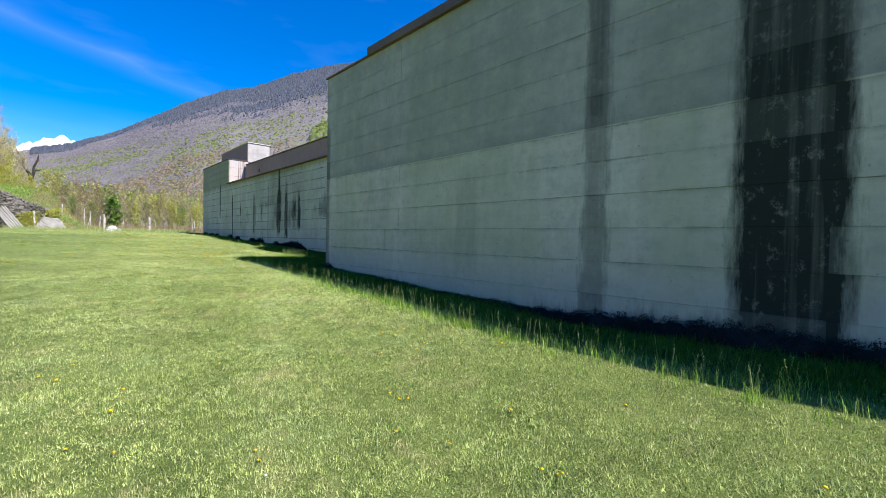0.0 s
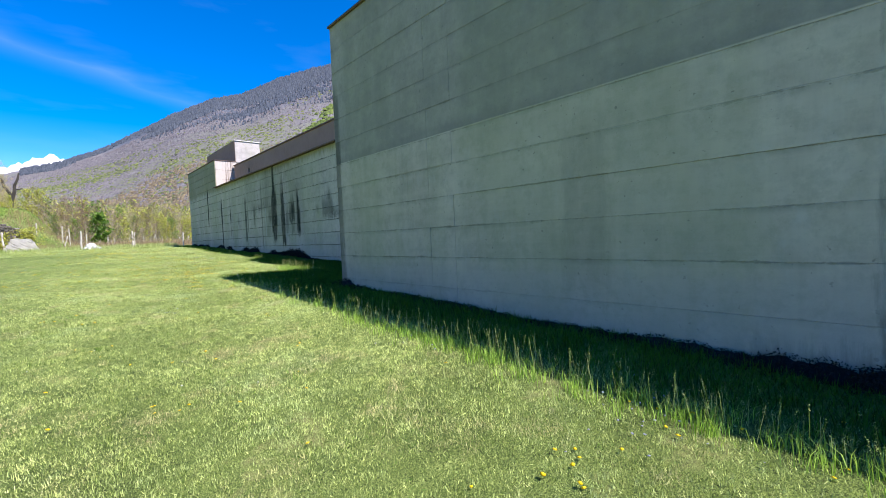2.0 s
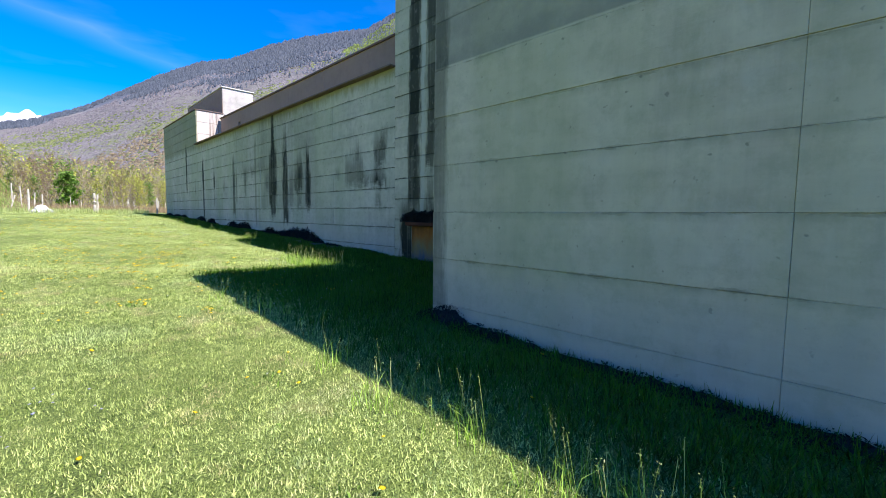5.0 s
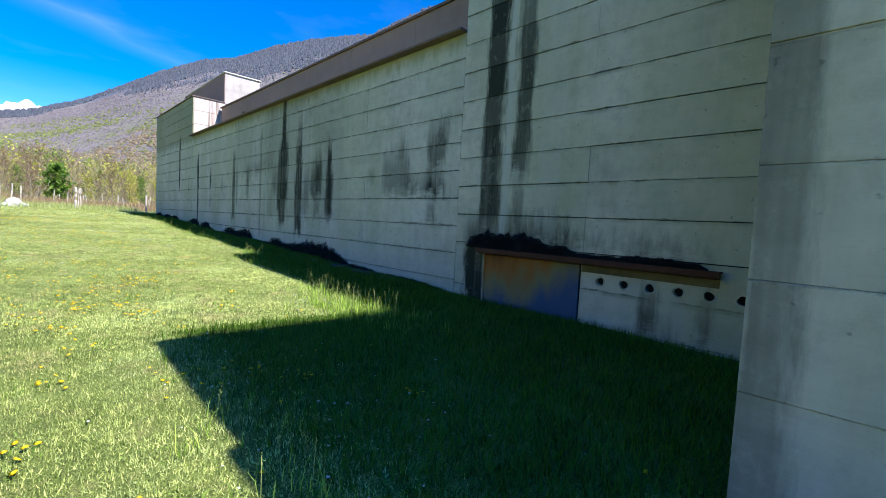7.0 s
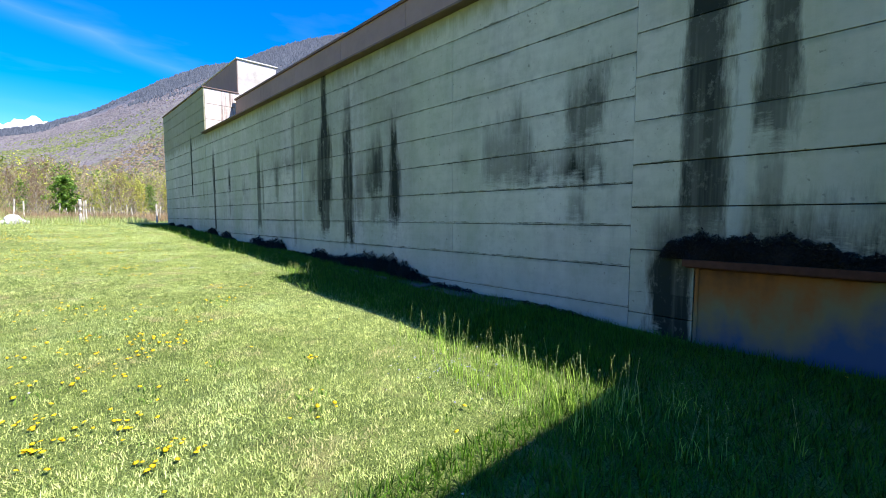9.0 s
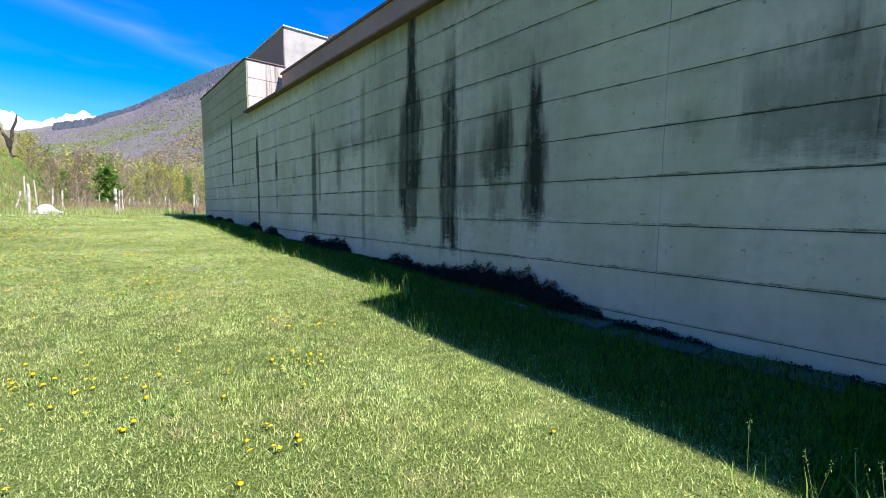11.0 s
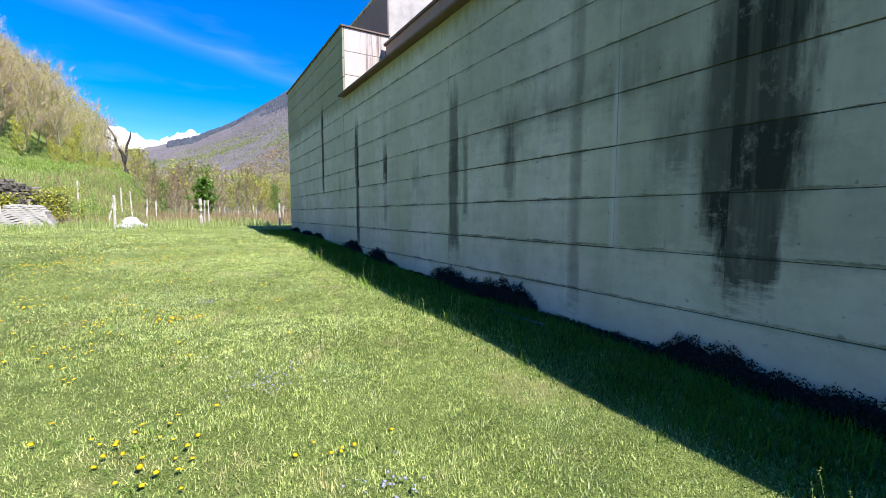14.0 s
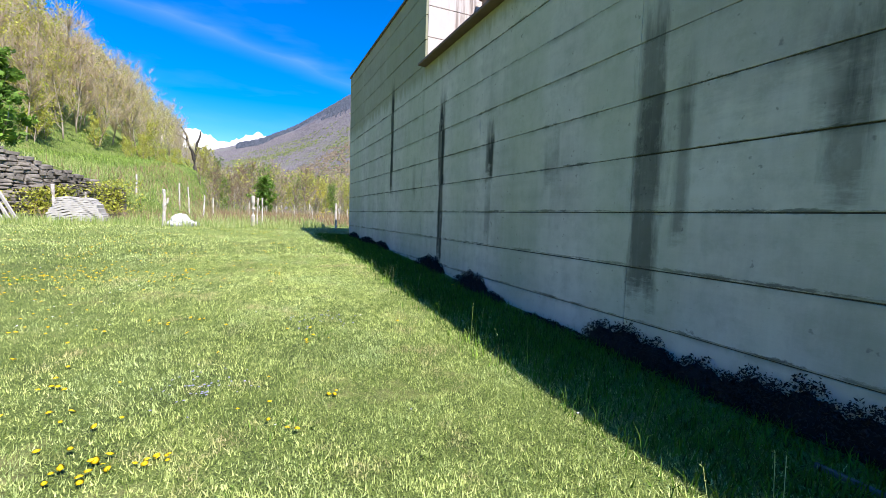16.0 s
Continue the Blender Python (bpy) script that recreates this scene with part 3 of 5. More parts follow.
Y_NEAR, Y_TALL, Y_STEP, Y_END = 13.27, 18.45, 36.5, 44.3
Z_LONG, Z_TALL, Z_STEP, Z_NEAR = 5.70, 9.2, 7.64, 6.84

wall_long = part("wall_long", box((FACE + 0.014, Y_TALL, -0.5), (FACE + 0.6, Y_STEP, Z_LONG)), M_CORE)
tagged(wall_long, "long grey-green shuttered concrete wall with black algae streaks", "wall", kind="structure")
wall_step = part("wall_end_block", box((FACE + 0.014, Y_STEP + 0.05, -0.5), (13.8, Y_END - 0.02, Z_STEP)), M_CORE)
tagged(wall_step, "taller end block of shuttered concrete, its side lit by the sun", "wall", kind="structure")
wall_tall = part("wall_tall", box((FACE + 0.05, Y_NEAR - 6, -0.5), (13.8, Y_TALL - 0.02, Z_TALL)), M_CORE)
tagged(wall_tall, "tall shuttered concrete wall stained black above a rusty hatch", "wall", kind="structure")
wall_near = part("wall_near", box((NEAR_X + 0.014, -14, -0.5), (FACE + 1.5, Y_NEAR - 0.05, Z_NEAR)), M_CORE)
tagged(wall_near, "high near block of shuttered concrete with a broad black stain", "wall", kind="structure")
hall = part("wall_hall", box((11.55, Y_TALL, -0.5), (24, Y_STEP + 8, 7.2)), M_CORE)
tagged(hall, "set-back upper storey with brown cladding", "wall", kind="structure")

# roofs, copings
r1 = tagged(part("roof_long", box((FACE + 0.3, Y_TALL, Z_LONG), (11.6, Y_STEP, Z_LONG + 0.06)), M_ROOF), "flat felted roof strip", "roof", kind="structure")
for nm, lo, hi, mat in (
        ("coping_long", (FACE - 0.17, Y_TALL + 0.01, Z_LONG), (FACE + 0.5, Y_STEP - 0.01, Z_LONG + 0.05), M_COPE),
        ("coping_end", (FACE - 0.05, Y_STEP - 0.04, Z_STEP), (11.70, Y_END + 0.05, Z_STEP + 0.05), M_COPE),
        ("coping_near", (NEAR_X - 0.05, 10.75, Z_NEAR), (NEAR_X + 0.6, Y_NEAR + 0.04, Z_NEAR + 0.05), M_COPE),
        ("fascia_near", (NEAR_X - 0.10, -14, Z_NEAR), (NEAR_X + 0.6, 10.75, Z_NEAR + 0.22), M_COPE),
        ("coping_tall", (FACE - 0.04, Y_NEAR, Z_TALL), (13.8, Y_TALL + 0.02, Z_TALL + 0.05), M_COPE)):
    tagged(part(nm, box(lo, hi, 0.008), mat), "thin brown sheet-metal coping along the wall top", "coping", kind="structure")

LEVELS = [0.0, 0.52, 1.03, 1.55, 2.07, 2.60, 3.135, 3.665, 4.19, 4.71, 5.22]
panelled(wall_long, FACE, LEVELS + [Z_LONG], [Y_TALL, 21.6, 24.78, 27.46, 30.8, 33.9, Y_STEP], M_LONG, rnd)
panelled(wall_step, FACE, LEVELS + [5.76, 6.28, 6.8, 7.3, Z_STEP], [Y_STEP, 39.4, 42.0, Y_END], M_LONG, rnd)
panelled(wall_tall, FACE, [1.78, 2.30, 2.825, 3.35, 3.875, 4.40, 4.92, 5.45, 5.97, 6.5, 7.02, 7.55, 8.07, 8.6, Z_TALL], [Y_NEAR, 15.84, Y_TALL], M_TALL, rnd)
panelled(wall_near, NEAR_X, [-0.3, 0.28, 0.82, 1.37, 1.92, 2.46, 3.02, 3.56, 4.1, 4.65, 5.2, 5.75, 6.3, Z_NEAR],
         [-14, -4, 9.25, 9.9, Y_NEAR], M_NEAR, rnd, gaps=(0.0008, 0.001, 0.0015))


def cross_panels(parent, y, levels, xs, mat):
    """Panels on a face that looks towards -y."""
    turn = pose(0, 0, 0, 0, 0, 90)
    for z0, z1 in zip(levels, levels[1:]):
        for x0, x1 in zip(xs, xs[1:]):
            ob = new("panel", panel_mesh(x1 - x0 - 0.006, z1 - z0 - 0.01, 0.05, 0.006, mat))
            ob.parent = parent
            ob.matrix_basis = Matrix.Translation((x1 - 0.003, y, z0 + 0.005)) @ turn


cross_panels(wall_step, Y_STEP, [Z_LONG + 0.05, 6.35, 7.0, Z_STEP], [FACE + 0.05, 11.72], M_PINK)
north = part("panel", box((NEAR_X + 0.05, Y_NEAR - 0.05, -0.3), (FACE + 0.04, Y_NEAR, Z_NEAR)), M_NEAR, wall_near)

# roof tower
tower = tagged(part("wall_tower", box((11.72, 36.62, 5.5), (13.45, 44.0, 9.2)), M_END), "pale rendered roof tower with sunlit end", "tower", kind="structure")
for a in range(4):
    part("cladding_sheet", box((11.695, 36.64 + a * 1.84, 7.0), (11.718, 36.64 + a * 1.84 + 1.836, 9.195), 0.003), M_BAND, tower)
tagged(part("coping_tower", box((11.66, 36.56, 9.2), (13.52, 44.06, 9.26), 0.01), M_TRIM_W), "thin pale coping on the roof tower", "coping", kind="structure")

# brown cladding of the set-back storey, sheet by sheet
cladding = empty("cladding", (11.5, Y_TALL, 5.75), "brown sheet cladding of the set-back storey with a small opening", "cladding", kind="structure")
ys = [0.05, 3.0, 6.0, 9.0, 12.0, 14.75, 15.05, 17.9]
for a, b in zip(ys, ys[1:]):
    if abs(b - a - 0.3) < 0.01:
        part("sheet", box((0, a + 0.004, 0), (0.05, b - 0.004, 0.72), 0.004), M_BAND, cladding)
        part("sheet", box((0, a + 0.004, 0.98), (0.05, b - 0.004, 1.55), 0.004), M_BAND, cladding)
    else:
        part("sheet", box((0, a + 0.004, 0), (0.05, b - 0.004, 1.55), 0.004), M_BAND, cladding)
part("cap", box((-0.05, 0.0, 1.55), (0.2, 17.95, 1.62), 0.006), M_COPE, cladding)

# ---- foot of the tall wall: hatch, lintel rail and pipe openings ----
def holed_panel(name, y0, y1, z0, z1, holes, radius, mat, parent, depth=0.12):
    """A slab facing -x with round openings through it, cut in strips between the ys."""
    bm = bmesh.new()
    cuts = [y0]
    for a, b in zip(holes, holes[1:]):
        cuts.append((a + b) / 2)
    cuts.append(y1)
    for h, a, b in zip(holes, cuts, cuts[1:]):
        zc = z0 + (z1 - z0) * 0.665
        n = 24
        ring, edge, deep = [], [], []
        for i in range(n):
            t = 2 * math.pi * i / n
            c, s_ = math.cos(t), math.sin(t)
            k = min((b - h) / c if c > 1e-6 else 9, (a - h) / c if c < -1e-6 else 9, (z1 - zc) / s_ if s_ > 1e-6 else 9, (z0 - zc) / s_ if s_ < -1e-6 else 9)
            wob_r = radius * (1 + 0.06 * math.sin(3 * t + h * 7))
            ring.append(bm.verts.new((0, h + wob_r * c, zc + wob_r * s_)))
            deep.append(bm.verts.new((depth, h + wob_r * c, zc + wob_r * s_)))
            edge.append(bm.verts.new((0, h + k * c, zc + k * s_)))
        for i in range(n):
            j = (i + 1) % n
            p_, q_ = edge[i].co, edge[j].co
            loop = [ring[i], edge[i], edge[j], ring[j]]
            if abs(p_.y - q_.y) > 1e-4 and abs(p_.z - q_.z) > 1e-4:
                cy = a if min(p_.y, q_.y) - a < 1e-4 else b
                cz = z0 if min(p_.z, q_.z) - z0 < 1e-4 else z1
                loop.insert(2, bm.verts.new((0, cy, cz)))
            bm.faces.new(loop)
            bm.faces.new((ring[j], deep[j], deep[i], ring[i]))
    bmesh.ops.remove_doubles(bm, verts=bm.verts, dist=0.0005)
    bmesh.ops.recalc_face_normals(bm, faces=bm.faces)
    return part(name, bm, mat, parent)


HOLES = [13.46, 13.83, 14.17, 14.51, 14.86, 15.20, 15.54]
p = holed_panel("panel", Y_NEAR + 0.01, 15.84, 0.62, 1.775, HOLES, 0.056, M_TALL, wall_tall)
p.location = (FACE - 0.02, 0, 0)
# pale mortar collars round the pipe openings
M_MORTAR = plain("pale_mortar", (0.44, 0.43, 0.39), 0.95, grain=20, vary=0.3)
for k, h in enumerate(HOLES):
    bm = bmesh.new()
    rings = []
    for x_, r_ in ((0.0, 0.074), (-0.004, 0.070), (-0.004, 0.058), (0.01, 0.056)):
        rings.append([bm.verts.new((x_, r_ * (1 + 0.07 * math.sin(3 * t + h * 7) + (0.08 * math.sin(5 * t + k * 2.1) if r_ > 0.07 else 0)) * math.cos(t), r_ * (1 + 0.07 * math.sin(3 * t + h * 7)) * math.sin(t))) for t in np.linspace(0, 2 * math.pi, 25)[:-1]])
    for p_, q_ in zip(rings, rings[1:]):
        for i in range(24):
            bm.faces.new((p_[i], p_[(i + 1) % 24], q_[(i + 1) % 24], q_[i]))
    bmesh.ops.recalc_face_normals(bm, faces=bm.faces)
    part("pipe_collar", bm, M_MORTAR, wall_tall, "pale mortar collar", (FACE - 0.021, h, 0.62 + (1.775 - 0.62) * 0.665))
for lo, hi in (((FACE - 0.02, Y_NEAR + 0.01, -0.3), (FACE + 0.05, 15.84, 0.615)), ((FACE, 17.72, -0.3), (FACE + 0.05, Y_TALL - 0.004, 0.98)),
               ((FACE, 17.72, 0.99), (FACE + 0.05, Y_TALL - 0.004, 1.775)), ((FACE + 0.02, 15.84, 1.61), (FACE + 0.05, 17.715, 1.775))):
    part("panel", box(lo, hi, 0.004), M_TALL, wall_tall)
# black sheet added behind the pipe openings in place of their inner shade
tagged(part("hollow", box((FACE + 0.047, Y_NEAR + 0.02, -0.3), (FACE + 0.049, 15.8, 1.8)), M_DARK, wall_tall))

hatch = empty("hatch", (FACE - 0.03, 15.86, 0.0), "blue sheet-metal sliding hatch, rusty along its top edge", "hatch")
part("leaf", box((0, 0.0, 0.1), (0.045, 1.84, 1.60), 0.006), M_DOOR, hatch)
part("edge_strip", box((-0.012, 0.0, 0.1), (-0.001, 0.035, 1.60), 0.003), M_DOOR, hatch, "rusty edge strip")
part("edge_strip", box((-0.012, 1.80, 0.1), (-0.001, 1.84, 1.60), 0.003), M_DOOR, hatch, "rusty edge strip")
lintel = empty("lintel_rail", (FACE, 14.05, 1.60), "rust-brown sheet-metal hood over the sliding hatch", "hood")
bm = box((-0.17, 0.0, 0.085), (-0.02, 3.75, 0.105), 0.004)
part("hood", bm, M_RUST, lintel)
part("front_lip", box((-0.175, 0.0, 0.03), (-0.165, 3.75, 0.11), 0.003), M_RUST, lintel)
part("rail", box((-0.12, 0.02, 0.01), (-0.08, 3.73, 0.05), 0.006), M_RUST, lintel)
part("board", box((-0.03, 0.02, -0.10), (-0.021, 1.78, 0.083), 0.003), plain("ochre_board", (0.15, 0.12, 0.06), 0.85, grain=6, vary=0.5), lintel, "ochre stained board")
for yb in (0.2, 1.3, 2.4, 3.5):
    part("bracket", box((-0.15, yb, 0.045), (-0.02, yb + 0.03, 0.084), 0.003), M_RUST, lintel)


# ---- scattering helpers ----
def unit_rows(a):
    return a / np.maximum(np.linalg.norm(a, axis=1, keepdims=True), 1e-9)


def leaf_cloud(rng, centres, size, flat=0.5):
    """Leaf-shaped quads with random turns at the centres: verts, faces."""
    n = len(centres)
    u = unit_rows(rng.normal(size=(n, 3)))
    w = unit_rows(np.cross(u, unit_rows(rng.normal(size=(n, 3)))))
    s_ = (size * rng.uniform(0.6, 1.4, n))[:, None]
    v = np.stack([centres - u * s_, centres + w * s_ * flat, centres + u * s_, centres - w * s_ * flat], 1).reshape(-1, 3)
    return v, np.arange(4 * n).reshape(n, 4)


def twig_cloud(rng, starts, ways, length, width):
    """Thin three-cornered twigs."""
    n = len(starts)
    side = unit_rows(np.cross(ways, rng.normal(size=(n, 3)))) * width
    ln = (length * rng.uniform(0.6, 1.3, n))[:, None]
    v = np.stack([starts - side, starts + side, starts + ways * ln], 1).reshape(-1, 3)
    return v, np.arange(3 * n).reshape(n, 3)


def tube(bm, pts, radii, sides=6):
    rings = []
    for k, (p_, r_) in enumerate(zip(pts, radii)):
        d = (pts[min(k + 1, len(pts) - 1)] - pts[max(k - 1, 0)]).normalized()
        q = d.to_track_quat('Z', 'Y')
        rings.append([bm.verts.new(p_ + q @ Vector((r_ * math.cos(2 * math.pi * i / sides), r_ * math.sin(2 * math.pi * i / sides), 0))) for i in range(sides)])
    for a, b in zip(rings, rings[1:]):
        for i in range(sides):
            j = (i + 1) % sides
            bm.faces.new((a[i], a[j], b[j], b[i]))
    bm.faces.new(list(reversed(rings[0])))
    bm.faces.new(rings[-1])


def make_tree(height, seed, leaves, leaf_mat_, label, twigs=500, leaf=0.16, bark=M_BARK, lean=0.06, first=0.3, twig_mat=M_TWIG):
    """One slender tree: trunk, limbs with twigs, and a loose crown of young leaves."""
    r = random.Random(seed)
    rng = np.random.default_rng(seed)
    ob = empty("tree", (0, 0, 0), label, "tree")
    bm = bmesh.new()
    lx, ly = r.uniform(-lean, lean), r.uniform(-lean, lean)
    pts = [Vector((lx * z + 0.12 * math.sin(z * 0.9 + seed), ly * z + 0.12 * math.sin(z * 0.7 + seed * 2), z)) for z in np.linspace(-0.4, height, 8)]
    tube(bm, pts, [0.0095 * height * (1 - 0.8 * k / 7) for k in range(8)], 7)
    starts, ways = [], []
    for i in range(16):
        f = first + (1 - first) * (i + r.random()) / 16
        k = min(6, int(f * 7))
        base = pts[k].lerp(pts[k + 1], f * 7 - k)
        ang = i * 2.4 + r.random()
        ln = height * 0.36 * (1.15 - 0.75 * f) * r.uniform(0.7, 1.2)
        d = Vector((math.cos(ang), math.sin(ang), r.uniform(0.6, 1.5))).normalized()
        up = Vector((0, 0, 1))
        limb = [base, base + d * ln * 0.5, base + d * ln * 0.85 + up * ln * 0.2, base + d * ln + up * ln * 0.5]
        tube(bm, limb, [0.0055 * height * (1.2 - f), 0.004 * height * (1.2 - f), 0.0025 * height * (1.2 - f), 0.001 * height], 4)
        for _ in range(twigs // 16):
            t = r.uniform(0.2, 1.0)
            q = limb[0].lerp(limb[2], t) if t < 0.8 else limb[3]
            starts.append(q)
            ways.append((d * 0.5 + Vector((r.gauss(0, 0.5), r.gauss(0, 0.5), r.uniform(0.2, 1.2)))).normalized())
    part("trunk", bm, bark, ob, smooth=True)
    starts, ways = np.array(starts), np.array(ways)
    v, f_ = twig_cloud(rng, starts, ways, 0.15 * height, 0.0016 * height)
    link("crown", mesh_np("crown", v, f_, twig_mat), None, ob, "fine brown twigs")
    if leaves:
        pick = rng.integers(0, len(starts), leaves)
        c = starts[pick] + ways[pick] * (0.13 * height * rng.uniform(0.1, 1.0, leaves))[:, None] + rng.normal(scale=0.05 * height * 0.4, size=(leaves, 3))
        v, f_ = leaf_cloud(rng, c, leaf)
        link("foliage", mesh_np("foliage", v, f_, leaf_mat_), None, ob)
    return ob


def forest(protos, places, group):
    """Stand copies of the patterns at (x, y, scale, turn); the patterns take the first places."""
    for i, (x, y, sc, turn) in enumerate(places):
        m = Matrix.Translation((x, y, float(land(x, y)))) @ pose(0, 0, 0, 0, 0, turn) @ Matrix.Diagonal((sc, sc, sc, 1))
        pr = protos[i % len(protos)]
        if i < len(protos):
            pr.matrix_basis = m
            pr["group"] = group
        else:
            c = copy_thing(pr, Matrix.Identity(4))
            c.matrix_basis = m


def far_forest(name, protos, places, label):
    """The trees past the countable ones, joined by material."""
    heaps = {}
    for i, (x, y, sc, turn) in enumerate(places):
        m = np.array(Matrix.Translation((x, y, float(land(x, y)))) @ pose(0, 0, 0, 0, 0, turn) @ Matrix.Diagonal((sc, sc, sc, 1)))
        for c in protos[i % len(protos)].children:
            me = c.data
            v = np.empty(len(me.vertices) * 3, np.float32)
            me.vertices.foreach_get("co", v)
            me.calc_loop_triangles()
            f = np.empty(len(me.loop_triangles) * 3, np.int32)
            me.loop_triangles.foreach_get("vertices", f)
            vs, fs, at = heaps.setdefault(me.materials[0].name, ([], [], [0]))
            vs.append(v.reshape(-1, 3) @ m[:3, :3].T + m[:3, 3])
            fs.append(f.reshape(-1, 3)[(np.arange(len(f) // 3) // 2) % 2 == 0 if c.name.split(".")[0] != "trunk" else slice(None)] + at[0])
            at[0] += len(me.vertices)
    for key, (vs, fs, at) in heaps.items():
        tagged(new(name, mesh_np(name, np.concatenate(vs), np.concatenate(fs), bpy.data.materials[key])), label, "woods", kind="stuff")


rt = random.Random(11)
protos = [make_tree(8.5, 1, 1500, M_YOUNG, "slender young tree with sparse yellow-green spring leaves", twigs=1000, leaf=0.12, first=0.12),
          make_tree(9.5, 2, 1100, M_YOUNG, "slender young tree with sparse yellow-green spring leaves", twigs=1000, leaf=0.12, first=0.15),
          make_tree(8.0, 3, 900, M_YOUNG, "nearly bare pale-stemmed hillside tree with brown twigs", twigs=1500, leaf=0.09, first=0.12),
          make_tree(10.0, 4, 150, M_YOUNG, "bare grey hillside tree with fine brown twigs", twigs=1700, first=0.2),
          make_tree(6.0, 5, 1600, M_YOUNG, "bushy young tree in yellow-green spring leaf", twigs=700, leaf=0.12, first=0.05),
          make_tree(9.0, 6, 800, M_YOUNG, "nearly bare pale-stemmed hillside tree with brown twigs", twigs=1500, lean=0.2, leaf=0.09, first=0.12)]
places = []
for i in range(430):
    y = 58 + 190 * rt.random() ** 1.5
    xb = float(np.interp(y, TREE_Y, TREE_X))
    back = rt.random() ** 1.35 * 40
    places.append((xb - 0.5 - back, y + rt.uniform(-2, 2), rt.uniform(0.65, 1.15), rt.uniform(0, 360)))
kept = []
for x, y, sc, turn in places:
    # the canopy falls towards the valley mouth
    far, bear = math.hypot(x - 6.25, y - 23.7), math.degrees(math.atan2(x - 6.25, y - 23.7))
    el = float(np.interp(bear, (-30, -15.4, -13.4, -10.1, -7.8, -6.6, -4.8, -2.3, 0, 10), (22, 15.6, 14.3, 12.4, 9.6, 8.0, 5.6, 3.6, 2.6, 2.6)))
    room = 2.42 + far * math.tan(radians(el)) - float(land(x, y))
    sc = min(sc, room / 9.0 * rt.uniform(0.8, 1.1))
    if sc > 0.22 and not (far < 104 and -6.7 < bear < -4.9 and sc > 0.4):
        kept.append((x, y, sc, turn))
places = kept
places.sort(key=lambda q: q[1] - 0.6 * q[0])
far_forest("hillside_woods", protos, places[90:], "slender spring trees farther up the hillside")
forest(protos, places[:90], "trees on the hillside")

shrub = make_tree(2.6, 51, 900, M_YOUNG, "low yellow-green shrub at the wood's edge", twigs=500, leaf=0.07, first=0.03)
shrub.name = "shrub"
shrub["category"] = "shrub"
places = []
for i in range(34):
    y = 60 + 110 * rt.random()
    places.append((float(np.interp(y, TREE_Y, TREE_X)) + rt.uniform(-1.5, 1.2), y, rt.uniform(0.5, 1.3), rt.uniform(0, 360)))
forest([shrub], places, "shrubs along the wood's edge")
green = make_tree(5.0, 21, 2600, M_GREEN, "dense green-leaved tree on the grassy slope", twigs=500, leaf=0.16, first=0.08)
green.matrix_basis = Matrix.Translation((-6.6, 60.6, float(land(-6.6, 60.6)) - 0.2)) @ Matrix.Diagonal((1.25, 1.25, 1.0, 1))

# low woods on the valley floor behind the fence
M_REDTWIG = leaf_mat("reddish_twigs", (0.19, 0.13, 0.09), (0.38, 0.27, 0.18), 0.4)
protos = [make_tree(5.0, 31, 700, M_YOUNG, "low valley tree in yellow-green spring leaf", leaf=0.12, first=0.1, twigs=700, twig_mat=M_REDTWIG),
          make_tree(5.0, 32, 0, M_YOUNG, "low leafless reddish-brown valley tree", first=0.1, twigs=1000, twig_mat=M_REDTWIG),
          make_tree(5.5, 33, 60, M_YOUNG, "low leafless reddish-brown valley tree", first=0.1, twigs=1000, twig_mat=M_REDTWIG),
          make_tree(5.0, 35, 900, M_GREEN, "low valley tree in fresh green leaf", leaf=0.12, first=0.1, twigs=700, twig_mat=M_REDTWIG),
          make_tree(5.0, 36, 20, M_YOUNG, "low leafless reddish-brown valley tree", first=0.08, twigs=1200, twig_mat=M_REDTWIG),
          make_tree(4.8, 37, 100, M_YOUNG, "low leafless reddish-brown valley tree", first=0.08, twigs=1100)]
places = []
for i in range(300):
    y = 72 + 230 * rt.random()
    a = rt.uniform(-7, 14)
    x = 7 + (y - 28) * math.tan(radians(a))
    if x > float(np.interp(y, TREE_Y, TREE_X)) + 1:
        bear, far = math.degrees(math.atan2(x - 6.25, y - 23.7)), math.hypot(x - 6.25, y - 23.7)
        tall = far * math.tan(radians(float(np.interp(bear, (-7, -5, -2.3, 0, 2, 5, 12), (2.2, 3.6, 4.2, 5.2, 5.2, 4.5, 4.5)))))
        if (bear > -5 or far > 100) and not (y < 113 and abs(bear - 1.7) < 2.6):
            places.append((x, y, max(0.4, tall / 4.9 * rt.uniform(0.6, 1.0)), rt.uniform(0, 360)))
places.sort(key=lambda q: q[1])
far_forest("valley_woods", protos, places[50:], "low spring woods farther along the valley floor")
forest(protos, places[:50], "low woods on the valley floor")
bush = make_tree(3.2, 41, 3000, M_GREEN, "rounded green bush behind the fence", twigs=300, leaf=0.10, first=0.05)
bush.name = "bush"
bush["category"] = "bush"
bush.matrix_basis = Matrix.Translation((8.6, 110, float(land(8.6, 110)) - 0.2)) @ Matrix.Diagonal((2.3, 2.3, 1.75, 1))
sapling = make_tree(1.9, 42, 130, leaf_mat("yellow_leaves", (0.45, 0.36, 0.03), (0.62, 0.5, 0.08)), "yellow-leaved sapling beside the end of the wall", twigs=90, leaf=0.05, first=0.2)
sapling.name = "sapling"
sapling.matrix_basis = Matrix.Translation((10.15, 50.8, float(land(10.15, 50.8))))

